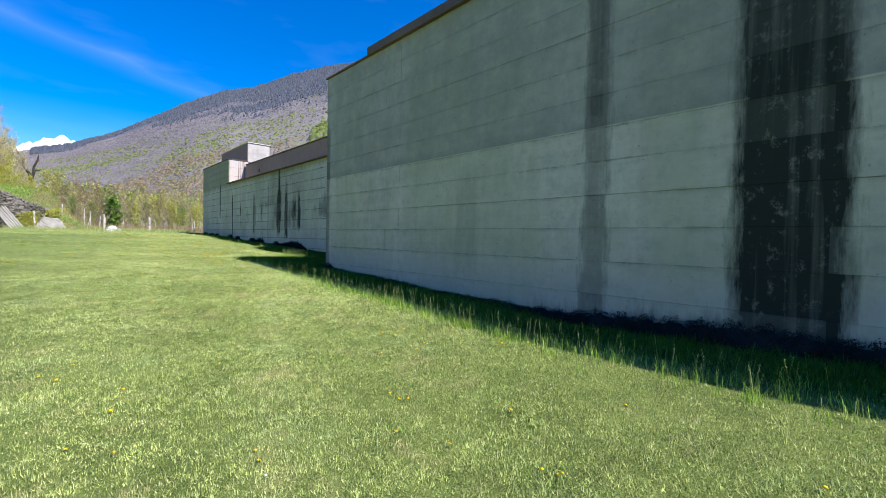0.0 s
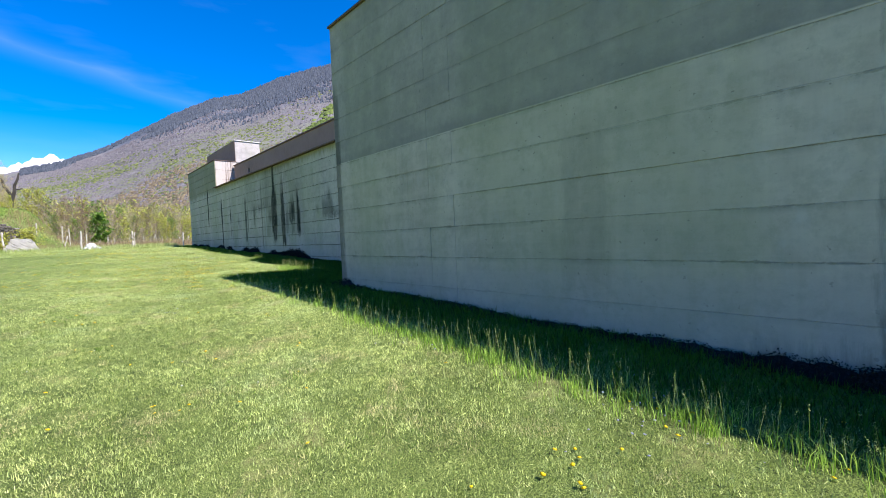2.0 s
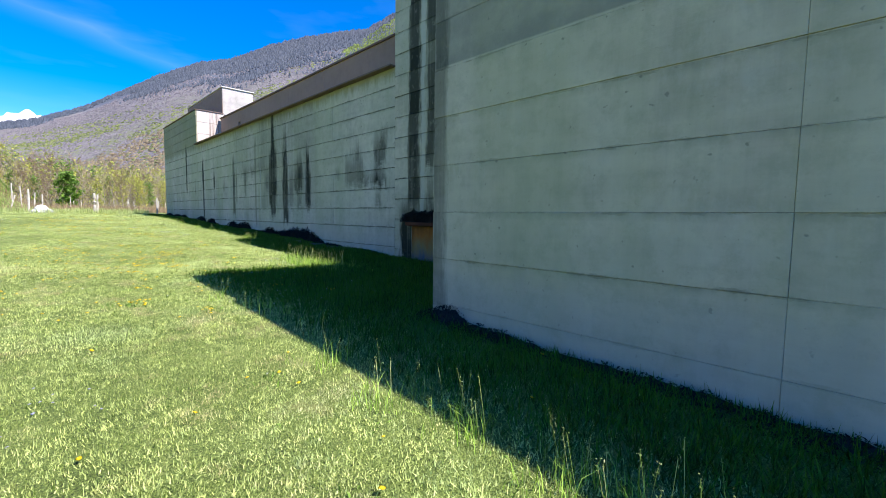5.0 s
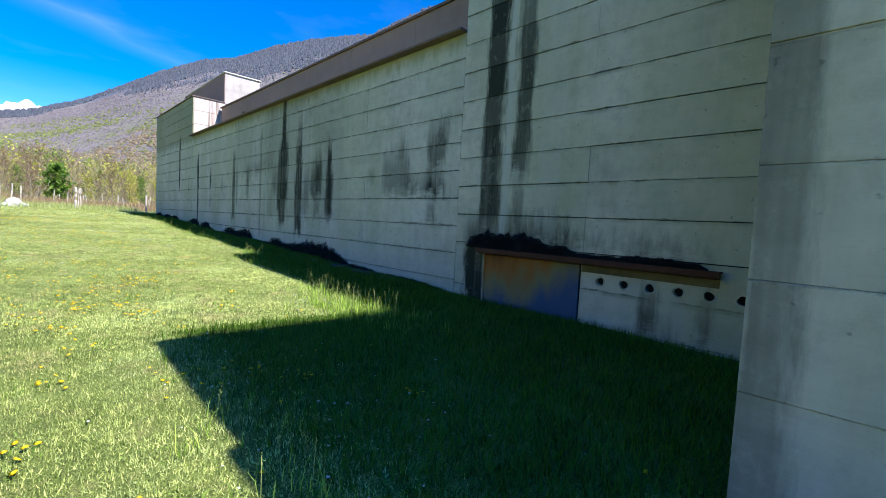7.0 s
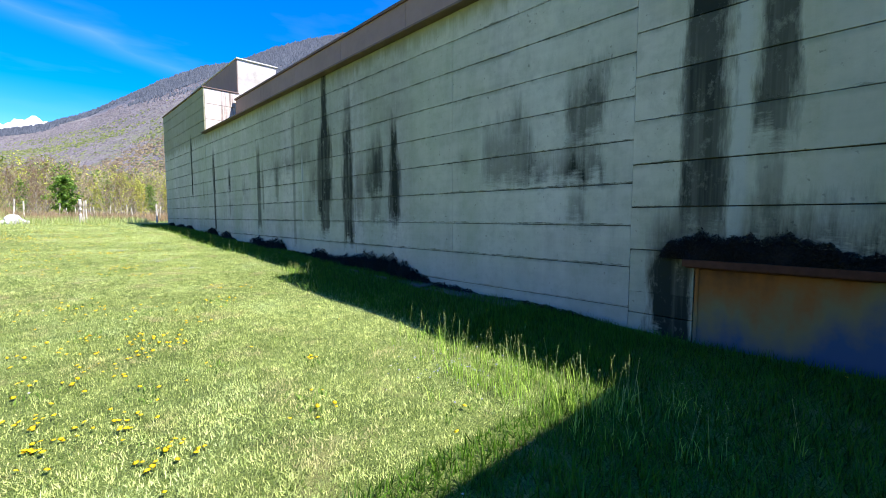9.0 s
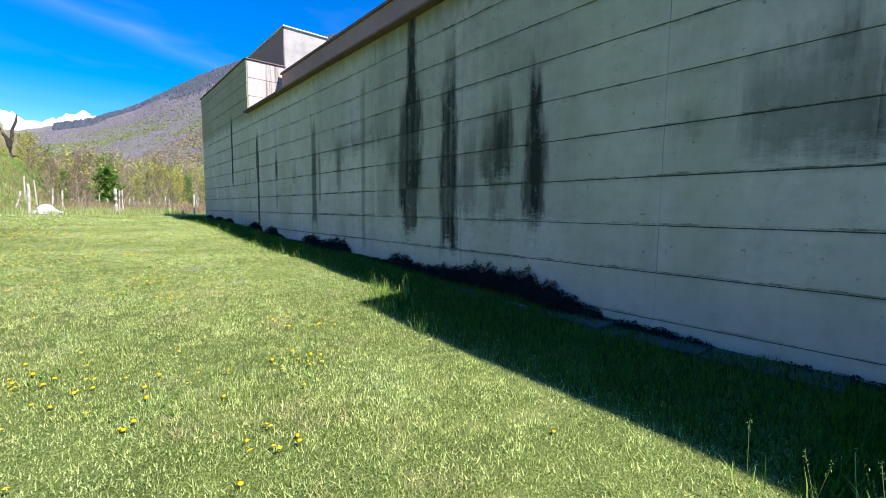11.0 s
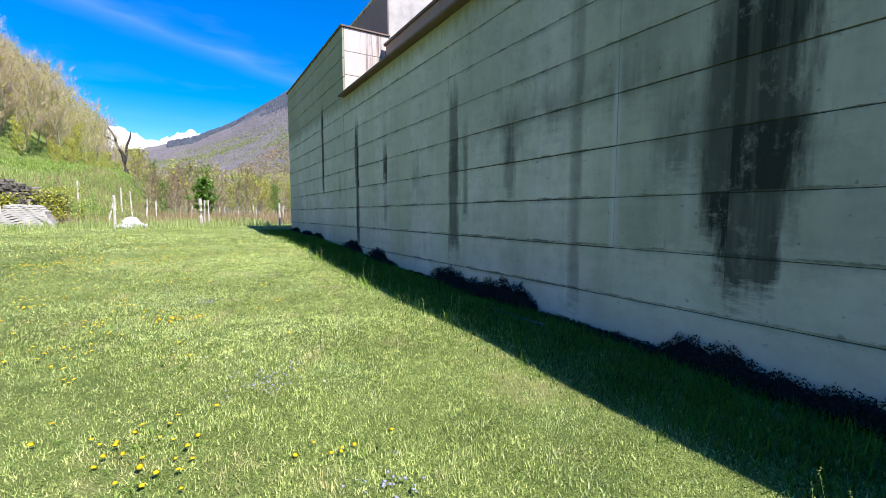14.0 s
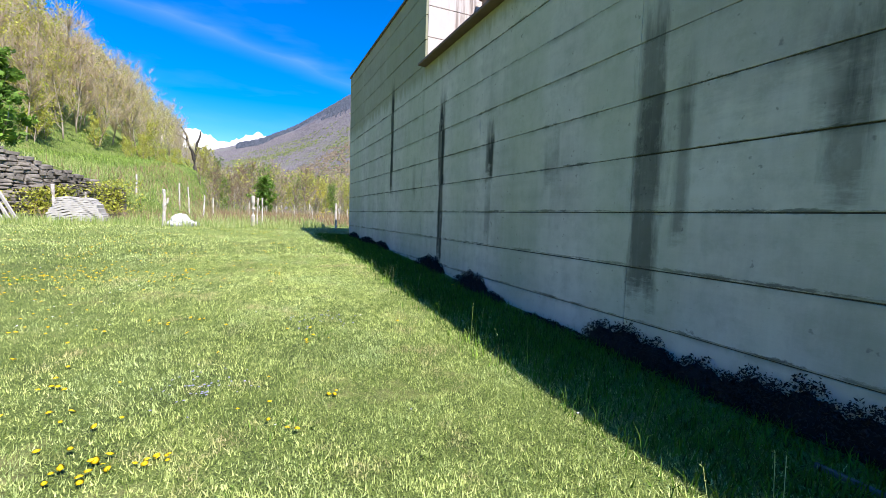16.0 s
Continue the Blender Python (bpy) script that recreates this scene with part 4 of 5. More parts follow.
# dead tree, forked
dead = empty("dead_tree", (-3.7, 120.5, 7.0), "dark dead forked tree trunk at the wood's edge", "tree")
bm = bmesh.new()
V = Vector
tube(bm, [V((-0.2, 0, -4)), V((0.2, 0, 3)), V((0.1, 0, 5.2))], [0.5, 0.42, 0.36], 8)
part("trunk", bm, M_BARKD, dead)
for q in ([V((0.1, 0, 4.8)), V((-0.2, 0.1, 6.4)), V((-0.9, 0, 7.6)), V((-1.1, 0.1, 9.2)), V((-2.0, 0, 10.9))], [V((0.1, 0, 5.0)), V((0.5, 0, 6.6)), V((0.55, 0.1, 7.8)), V((1.1, 0, 9.2)), V((1.25, 0, 10.3))],
          [V((0.1, 0, 3.4)), V((0.9, 0, 3.5)), V((1.4, 0, 3.0)), V((2.0, 0, 3.2)), V((2.4, 0, 3.7))], [V((-1.0, 0.1, 8.3)), V((-1.5, 0, 8.6)), V((-1.9, 0, 9.0)), V((-2.3, 0, 9.1)), V((-2.6, 0, 9.4))],
          [V((0.5, 0, 6.9)), V((0.9, 0, 7.1)), V((1.2, 0, 7.0)), V((1.5, 0, 7.3)), V((1.7, 0, 7.3))], [V((0.0, 0, 2.2)), V((-0.5, 0, 2.9)), V((-0.7, 0, 3.6)), V((-1.2, 0, 4.0)), V((-1.3, 0, 4.6))]):
    bm = bmesh.new()
    thick = 0.32 if (q[-1] - q[0]).length > 4 else 0.15
    tube(bm, q, [thick, thick * 0.9, thick * 0.72, thick * 0.6, thick * 0.3], 6)
    part("limb", bm, M_BARKD, dead)


# ---- woods on the mountain ----
def clumps(name, n, seed, az_range, r_range, keep, shape, size, mat, label):
    rng = np.random.default_rng(seed)
    a = rng.uniform(*az_range, n * 3)
    r = np.sqrt(rng.uniform(r_range[0] ** 2, r_range[1] ** 2, n * 3))
    start = np.interp(a, (-180, -30, -10, 0, 12, 40, 90, 180), (300, 330, 600, 480, 330, 230, 230, 300))
    top = np.interp(a, (-180, -30, 0, 15, 50, 180), (1500, 1500, 2200, 1800, 1300, 1500))
    u = (r - start) / (top - start)
    px, py = r * np.sin(np.radians(a)), r * np.cos(np.radians(a))
    patch = np.sin(px * 0.013 + 1.7 * np.sin(py * 0.006)) + 0.7 * np.sin(py * 0.012 - px * 0.007) + 0.5 * np.sin(px * 0.03 + py * 0.026) + rng.normal(scale=0.5, size=len(a))
    ok = np.flatnonzero(keep(u, patch, a))[:n]
    a, r = a[ok], r[ok]
    base = np.stack([CX + r * np.sin(np.radians(a)), CY + r * np.cos(np.radians(a)), 2 + far_height(a, r)], -1)
    sv_, sf_ = shape
    s_ = size * rng.uniform(0.6, 1.35, (len(a), 1, 1)) * (0.45 + 0.55 * np.clip(r / 1100, 0.3, 1.3))[:, None, None]
    jit = rng.normal(scale=0.09, size=(len(a), len(sv_), 3))
    v = base[:, None, :] + (sv_[None] + jit) * s_
    f = sf_[None] + (np.arange(len(a)) * len(sv_))[:, None, None]
    return tagged(new(name, mesh_np(name, v.reshape(-1, 3), f.reshape(-1, sf_.shape[1]), mat)), label, "woods", kind="stuff")


BALL = (np.array([(0.8 * math.cos(t), 0.8 * math.sin(t), -0.3) for t in np.linspace(0, 2 * math.pi, 7)[:-1]] + [(0.4 * math.cos(t + 0.5), 0.4 * math.sin(t + 0.5), 0.28) for t in np.linspace(0, 2 * math.pi, 4)[:-1]]),
        np.array([(0, 1, 6), (1, 2, 6), (2, 7, 6), (2, 3, 7), (3, 4, 7), (4, 8, 7), (4, 5, 8), (5, 0, 8), (0, 6, 8), (6, 7, 8)]))
CONE = (np.array([(0.32 * math.cos(t), 0.32 * math.sin(t), 0.0) for t in np.linspace(0, 2 * math.pi, 7)[:-1]] + [(0, 0, 1.0)]), np.array([(i, (i + 1) % 6, 6) for i in range(6)]))
# bluish greys of bare woods and conifers carry painted-in haze
M_HAZY_BAREWOOD = leaf_mat("hazy_leafless_woods", (0.145, 0.131, 0.143), (0.235, 0.21, 0.213), 0.3, 0.9)
M_SPRINGWOOD = leaf_mat("spring_woods", (0.11, 0.135, 0.045), (0.22, 0.25, 0.085), 0.3, 0.9)
M_REDWOOD = leaf_mat("reddish_woods", (0.16, 0.125, 0.085), (0.28, 0.225, 0.13), 0.3, 0.9)
M_HAZY_CONIFER = leaf_mat("hazy_conifers", (0.056, 0.070, 0.095), (0.115, 0.132, 0.165), 0.3, 0.9)
clumps("bare_woods", 17000, 1, (-14, 52), (330, 2250), lambda u, p, a: (u > 0.02) & (u < 0.86) & ((p < 0.95) | (u > 0.55)), BALL, 3.6, M_HAZY_BAREWOOD, "grey-brown leafless woods on the mountainside")
clumps("spring_woods", 8000, 2, (-14, 52), (300, 1600), lambda u, p, a: (u > 0.0) & (u < 0.66) & (p > 0.55), BALL, 4.2, M_SPRINGWOOD, "patches of fresh green spring woods on the mountainside")
clumps("red_woods", 11000, 3, (-16, 40), (250, 1100), lambda u, p, a: (u > -0.25) & (u < 0.26 + 0.05 * p) & (p < 1.1), BALL, 4.6, M_REDWOOD, "reddish-brown budding woods at the mountain's foot")
clumps("green_shoulder", 5200, 6, (23, 44), (300, 1350), lambda u, p, a: (u > 0.02) & (u < np.interp(a, (23, 25, 27, 30, 36, 42), (0.1, 0.28, 0.4, 0.52, 0.95, 1.0)) + 0.03 * p) & (p > -0.6), BALL, 9.0, leaf_mat("green_hill_woods", (0.10, 0.14, 0.035), (0.22, 0.28, 0.07), 0.35, 0.9), "fresh green trees on the near shoulder of the hillside")
clumps("conifer_woods", 42000, 4, (-2, 52), (800, 2350), lambda u, p, a: (u > 0.74 - 0.12 * np.clip((a - 14) / 12, 0, 1) + 0.2 * np.clip((12 - a) / 8, 0, 1) + 0.07 * p) & (u < 1.04), CONE, 6.5, M_HAZY_CONIFER, "dark conifer woods along the mountain ridge")


# ---- dry stone wall, planks and heaps by the fence ----
stone_wall = empty("stone_wall", (0.2, 55.5, 0), "dark dry-stone retaining wall, partly overgrown", "stone wall")
ux, uy = -0.603, -0.798
M_STONE = plain("dark_field_stone", (0.18, 0.16, 0.135), 0.95, grain=5, vary=0.75, bump=0.6, distance=0.03)
rs = random.Random(8)
stone_meshes = []
for k in range(9):
    bm = box((-0.5, -0.5, -0.5), (0.5, 0.5, 0.5), 0.14)
    for v in bm.verts:
        v.co += Vector((rs.uniform(-0.07, 0.07), rs.uniform(-0.07, 0.07), rs.uniform(-0.10, 0.10)))
    me = bpy.data.meshes.new("stone")
    bm.to_mesh(me)
    bm.free()
    me.materials.append(M_STONE)
    stone_meshes.append(me)
yaw_w = math.degrees(math.atan2(uy, ux))
count = 0
for row in range(26):
    a = -0.4 + rs.uniform(0, 0.3)
    while a < 7.2:
        w = rs.uniform(0.22, 0.62)
        h = 0.15
        bx, by = 0.2 + ux * (a + w / 2), 55.5 + uy * (a + w / 2)
        foot = float(land(bx + 0.75, by - 0.45)) - 0.1
        top = foot + 1.85 + 0.27 * min(8, max(0, a))
        z = foot + row * h
        if z + h < top and count < 330:
            ob = new("stone", rs.choice(stone_meshes))
            ob.parent = stone_wall
            ob.matrix_basis = Matrix.Translation((bx - 0.2 + rs.uniform(-0.04, 0.04), by - 55.5 + rs.uniform(-0.04, 0.04), z + h / 2)) @ pose(0, 0, 0, rs.uniform(-7, 7), rs.uniform(-9, 9), yaw_w + rs.uniform(-9, 9)) @ Matrix.Diagonal((w, 0.42, h * rs.uniform(0.75, 1.35), 1))
            count += 1
        a += w + rs.uniform(0.0, 0.03)
bm = bmesh.new()
for a in np.arange(-0.5, 12, 0.5):
    bx, by = 0.2 + ux * (a + 0.25), 55.5 + uy * (a + 0.25)
    foot = float(land(bx + 0.75, by - 0.45)) - 0.1
    m = Matrix.Translation((bx - 0.2 - 0.15, by - 55.5 + 0.11, foot + 0.85 + 0.135 * min(8, max(0, a)))) @ pose(0, 0, 0, 0, 0, yaw_w) @ Matrix.Diagonal((0.51, 0.3, 1.7 + 0.27 * min(8, max(0, a)), 1))
    bmesh.ops.create_cube(bm, size=1, matrix=m)
part("rubble_core", bm, M_STONE, stone_wall)

rng = np.random.default_rng(9)
n = 3600
a = rng.uniform(-1.2, 5.2, n)
up = rng.uniform(0.2, 2.0, n) * (1 - 0.09 * np.clip(a, 0, 9))
cx, cy = 0.2 + ux * a + 0.28 + rng.normal(scale=0.08, size=n), 55.5 + uy * a - 0.2 + rng.normal(scale=0.08, size=n)
keep = (np.sin(a * 2.3) + rng.normal(scale=0.6, size=n)) > -0.4
v, f = leaf_cloud(rng, np.stack([cx, cy, land(cx + 0.5, cy - 0.3) + up + 0.15], -1)[keep], 0.07)
tagged(new("ivy", mesh_np("ivy", v, f, M_YOUNG)), "yellow-green creeper hanging over the dry-stone wall", "creeper", kind="stuff")

for i in range(5):
    L, w = rt.uniform(2.5, 2.9), 0.12
    b = V((-2.5 + i * 0.17, 49.7 + i * 0.12, 0))
    b.z = float(land(b.x, b.y)) + 0.02
    t = V((-3.85 + i * 0.16 + rt.uniform(-0.04, 0.04), 50.6 + i * 0.13, b.z + 2.15))
    d = (t - b).normalized()
    q = d.to_track_quat('Z', 'Y').to_matrix().to_4x4()
    ob = part("plank", box((-0.035, -w / 2, 0), (0.035, w / 2, L), 0.012), M_PLANK)
    ob.matrix_basis = Matrix.Translation(b) @ q @ pose(0, 0, 0, 0, 0, 10)
    tagged(ob, "weathered grey plank leaning on the dry-stone wall", "plank", "planks leaning on the wall")

stack = empty("sheet_stack", (-0.15, 51.2, float(land(-0.15, 51.2))), "heap of pale wavy sheets stacked beside the fence", "stack")
for k in range(11):
    bm = bmesh.new()
    nx_, w_ = 26, 0.98 - 0.012 * k * k * 0.35 + rt.uniform(-0.04, 0.04)
    vs = []
    z0 = 0.02 + 0.098 * k
    for i in range(nx_ + 1):
        x = -w_ + 2 * w_ * i / nx_
        sag = 0.035 * math.sin(x * 3.1 + k * 0.4) + 0.022 * math.sin(x * 11 + k) - 0.08 * (x / w_) ** 4
        vs.append([bm.verts.new((x + 0.03 * math.sin(k), y_, z0 + sag + dz)) for y_ in (-0.5, 0.5) for dz in (0, 0.09)])
    for p_, q_ in zip(vs, vs[1:]):
        for i, j in ((0, 1), (1, 3), (3, 2), (2, 0)):
            bm.faces.new((p_[i], p_[j], q_[j], q_[i]))
    bm.faces.new((vs[0][0], vs[0][2], vs[0][3], vs[0][1]))
    bm.faces.new((vs[-1][1], vs[-1][3], vs[-1][2], vs[-1][0]))
    bmesh.ops.recalc_face_normals(bm, faces=bm.faces)
    part("sheet", bm, M_SHEET, stack)

for (x, y, sx, sy, sz) in ((3.95, 49.1, 0.42, 0.34, 0.34), (3.62, 48.95, 0.22, 0.2, 0.15), (4.25, 49.0, 0.25, 0.22, 0.2), (4.5, 49.15, 0.17, 0.16, 0.13), (3.85, 48.75, 0.2, 0.18, 0.12)):
    bm = bmesh.new()
    bmesh.ops.create_icosphere(bm, subdivisions=2, radius=1)
    for v in bm.verts:
        v.co *= 1 + 0.16 * noise.noise(v.co * 1.6 + Vector((x * 5, y, 0)))
        v.co = Vector((v.co.x * sx, v.co.y * sy, v.co.z * sz))
    ob = part("boulder", bm, M_WHITE)
    ob.location = (x, y, float(land(x, y)) + sz * 0.6)
    tagged(ob, "whitish boulder in a small heap beside a fence post", "stone", "white stones by the post")


def post(x, y, h, r, tilt=(0, 0)):
    bm = bmesh.new()
    q = random.Random(int(x * 31 + y * 7))
    pts = [V((q.uniform(-0.012, 0.012), q.uniform(-0.012, 0.012), z)) for z in np.linspace(-0.15, h, 6)]
    tube(bm, pts, [r * q.uniform(0.9, 1.1) for _ in pts], 8)
    bmesh.ops.bevel(bm, geom=[e for e in bm.edges if all(v.co.z > h - 0.02 for v in e.verts)], offset=r * 0.3, segments=1, affect='EDGES')
    ob = part("fence_post", bm, M_WOOD)
    ob.matrix_basis = pose(x, y, float(land(x, y)), tilt[0], tilt[1], 0)
    return tagged(ob, "weathered pale wooden fence post in the grass", "post", "fence posts")


for x, y, h, r, t in ((3.34, 49.1, 1.55, 0.062, (0, 1)), (6.82, 49.75, 1.42, 0.085, (0, 0)), (6.98, 50.3, 1.35, 0.045, (0, 2)), (10.6, 49.3, 1.25, 0.055, (1, 0)), (-1.2, 51.9, 1.6, 0.075, (0, -2)),
                      (2.35, 54.5, 1.25, 0.05, (0, 14)), (2.4, 60, 1.75, 0.05, (0, 0)), (2.95, 60, 1.75, 0.05, (0, -2)), (3.7, 60.5, 1.55, 0.05, (0, 3)), (4.25, 61, 1.45, 0.05, (0, 0)),
                      (7.25, 52.2, 1.4, 0.04, (0, 0)), (0.6, 57.5, 1.2, 0.045, (0, 2)), (-0.6, 53.6, 1.3, 0.05, (0, 0))):
    post(x, y, h, r, t)
for i in range(18):
    post(6.5 + i * 0.75 + rt.uniform(-0.2, 0.2), 58 + rt.uniform(0, 22), rt.uniform(1.0, 1.5), 0.04, (rt.uniform(-3, 3), rt.uniform(-5, 5)))

# dry stalks and brambles of the abandoned rows behind the fence
rng = np.random.default_rng(12)
n = 9000
x, y = rng.uniform(-2, 22, n), 51 + 32 * rng.random(n) ** 1.2
st = np.stack([x, y, land(x, y)], -1)
wy = unit_rows(rng.normal(scale=0.35, size=(n, 3)) + (0, 0, 1))
v, f = twig_cloud(rng, st, wy, 0.75, 0.012)
tagged(new("dry_stalks", mesh_np("dry_stalks", v, f, M_DRY)), "reddish dry stalks standing behind the fence", "dry stalks", kind="stuff")


# ---- growth at the foot of the walls ----
def wall_growth(name, seed, x, lobes, base, depth, size, label, density=2600):
    """Dark cushions of moss against a wall that faces -x: lobes of (middle, half width, height)."""
    rng = np.random.default_rng(seed)
    cs = []
    for yc, half, h in lobes:
        n = int(density * 2 * half * (h + 0.12))
        u = rng.uniform(-1, 1, n)
        y = yc + half * u
        fuzz = 0.95 + 0.10 * np.sin(y * 17.0 + seed) + 0.06 * np.sin(y * 41.0) + rng.normal(scale=0.05, size=n)
        top = np.sqrt(np.clip(1 - np.abs(u) ** 2.6, 0, 1)) * fuzz * h
        z = top * rng.random(n) ** 0.7
        xx = -rng.random(n) ** 1.2 * depth * np.sqrt(np.clip(1 - (z / (h * 1.05)) ** 2, 0.04, 1))
        b = np.full(n, base) if base is not None else land(x + xx, y) - 0.02
        cs.append(np.stack([x + xx, y, b + z], -1))
    v, f = leaf_cloud(rng, np.concatenate(cs), size, 0.4)
    vs, fs, count_ = [v], [f], len(v)
    uu, tt = np.meshgrid(np.linspace(-0.98, 0.98, 25), np.linspace(0, np.pi / 2, 7))
    grid = np.arange(uu.size).reshape(uu.shape)
    quads = np.stack([grid[:-1, :-1], grid[:-1, 1:], grid[1:, 1:], grid[1:, :-1]], -1).reshape(-1, 4)
    for yc, half, h in lobes:
        y = yc + half * uu
        rim = np.sqrt(np.clip(1 - np.abs(uu) ** 2.6, 0, 1)) * (0.70 + 0.10 * np.sin(y * 17.0 + seed) + 0.07 * np.sin(y * 41.0 + tt * 5))
        xx = x - 0.8 * depth * rim * np.cos(tt)
        b = base if base is not None else land(xx, y) - 0.03
        vs.append(np.stack([xx, y, b + h * rim * np.sin(tt)], -1).reshape(-1, 3))
        fs.append(quads + count_)
        count_ += uu.size
    return tagged(new(name, mesh_np(name, np.concatenate(vs), np.concatenate(fs), M_IVY)), label, "plants", kind="stuff")


rp = random.Random(5)
LOBES = [(43.0, 0.6, 0.2), (41.0, 0.8, 0.22), (39.4, 0.6, 0.2), (35.7, 0.6, 0.28), (33.9, 0.5, 0.3), (33.2, 0.3, 0.12), (30.7, 0.55, 0.32), (29.9, 0.5, 0.26), (29.2, 0.65, 0.36)]
LOBES += [(26.4, 0.5, 0.29), (25.7, 0.5, 0.22), (25.1, 0.5, 0.29), (24.2, 0.6, 0.42), (23.4, 0.4, 0.46), (23.0, 0.5, 0.36), (22.55, 0.4, 0.22), (24.7, 0.4, 0.31), (23.75, 0.4, 0.37)]
LOBES += [(28.0, 0.6, 0.06), (27.2, 0.5, 0.08), (31.9, 0.6, 0.05), (21.6, 0.7, 0.12), (19.8, 1.0, 0.08)]
wall_growth("wall_foot_growth", 1, FACE - 0.008, LOBES, None, 0.22, 0.013, "dark moss cushions along the foot of the long wall", 7000)
# near wall: the low lobes from y 7 to 12 are added dark soil
wall_growth("near_wall_growth", 2, NEAR_X - 0.008, ((-0.5, 1.6, 0.36), (1.6, 1.2, 0.32), (2.6, 0.9, 0.30), (3.5, 0.8, 0.3), (4.4, 0.8, 0.2), (5.6, 0.8, 0.13), (7.0, 1.0, 0.09), (8.8, 1.1, 0.10), (10.7, 1.1, 0.08), (12.2, 0.6, 0.10), (12.95, 0.3, 0.2)), None, 0.35, 0.013, "dark moss and soil along the foot of the near wall", 5500)
wall_growth("hood_moss", 3, FACE - 0.005, ((17.6, 0.45, 0.30), (17.0, 0.55, 0.30), (16.4, 0.5, 0.16), (15.6, 0.5, 0.07), (14.8, 0.6, 0.10)), 1.70, 0.15, 0.012, "black moss cushions on the rusty hood", 16000)

# narrow concrete apron with a pale edge
apron = empty("apron", (0, 0, 0), "narrow concrete drain strip along the wall foot", "drain strip", kind="structure")
for k in range(18):
    y = 19.0 + k * 1.0
    z = float(land(9.95, y + 0.5)) + 0.012
    if 20 <= y < 22.5:
        part("slab", box((9.82, y + 0.004, z - 0.1), (FACE - 0.005, y + 0.996, z + 0.012), 0.006), M_APRON, apron)
    if not (22.5 < y < 24.5 or 27.5 < y < 28.5):
        continue
    part("edge_stone", box((9.79, y + 0.004, z - 0.1), (9.815, y + 0.996, z + 0.012 + rp.uniform(-0.012, 0.010)), 0.006), M_KERB, apron)


# ---- grass and flowers ----
def patchy(x, y, size, seed):
    """Smooth random values from 0 to 1 over the plan, in patches of about that size."""
    cells = np.random.default_rng(seed).random((64, 64))
    gx, gy = x / size, y / size
    ix, iy = np.floor(gx).astype(int), np.floor(gy).astype(int)
    fx, fy = gx - ix, gy - iy
    fx, fy = fx * fx * (3 - 2 * fx), fy * fy * (3 - 2 * fy)
    c = [cells[(ix + i) % 64, (iy + j) % 64] for i in (0, 1) for j in (0, 1)]
    return (c[0] * (1 - fy) + c[1] * fy) * (1 - fx) + (c[2] * (1 - fy) + c[3] * fy) * fx


def in_meadow(x, y):
    """True where the lawn lies, clear of the walls."""
    edge = np.where(y < Y_NEAR, NEAR_X - 0.03, FACE - 0.12)
    return x < edge


def blades(rng, x, y, height, width, bend=0.5):
    """Grass blades of two joints: verts and faces."""
    n = len(x)
    z = land(x, y) - 0.01
    t = rng.uniform(0, 2 * np.pi, n)
    d = np.stack([np.cos(t), np.sin(t), np.zeros(n)], -1)
    t2 = t + rng.normal(scale=0.6, size=n) + np.pi / 2
    s_ = np.stack([np.cos(t2), np.sin(t2), np.zeros(n)], -1) * width[:, None] * 0.5
    base = np.stack([x, y, z], -1)
    lean = rng.uniform(0.1, 1.0, n)[:, None] * bend
    up = np.array((0, 0, 1.0))
    h = height[:, None]
    mid = base + up * h * 0.55 + d * h * 0.25 * lean
    tip = base + up * h * (1 - 0.25 * lean) + d * h * 0.85 * lean
    v = np.stack([base - s_, base + s_, mid + s_ * 0.8, mid - s_ * 0.8, tip], 1).reshape(-1, 3)
    k = np.arange(n)[:, None] * 5
    f = np.concatenate([k + (0, 1, 2), k + (0, 2, 3), k + (3, 2, 4)], 1).reshape(-1, 3)
    return v, f


def fine_blades(rng, x, y, height, width):
    """Grass blades of one three-cornered face each."""
    n = len(x)
    base = np.stack([x, y, land(x, y) - 0.004], -1)
    t = rng.uniform(0, 2 * np.pi, n)
    t2 = t + np.pi / 2 + rng.normal(scale=0.7, size=n)
    s_ = np.stack([np.cos(t2), np.sin(t2), np.zeros(n)], -1) * width[:, None] * 0.5
    lean = rng.uniform(0.05, 1.25, n)
    tip = base + np.stack([np.cos(t) * np.sin(lean), np.sin(t) * np.sin(lean), np.cos(lean)], -1) * height[:, None]
    return np.stack([base - s_, base + s_, tip], 1).reshape(-1, 3), np.arange(3 * n).reshape(n, 3)


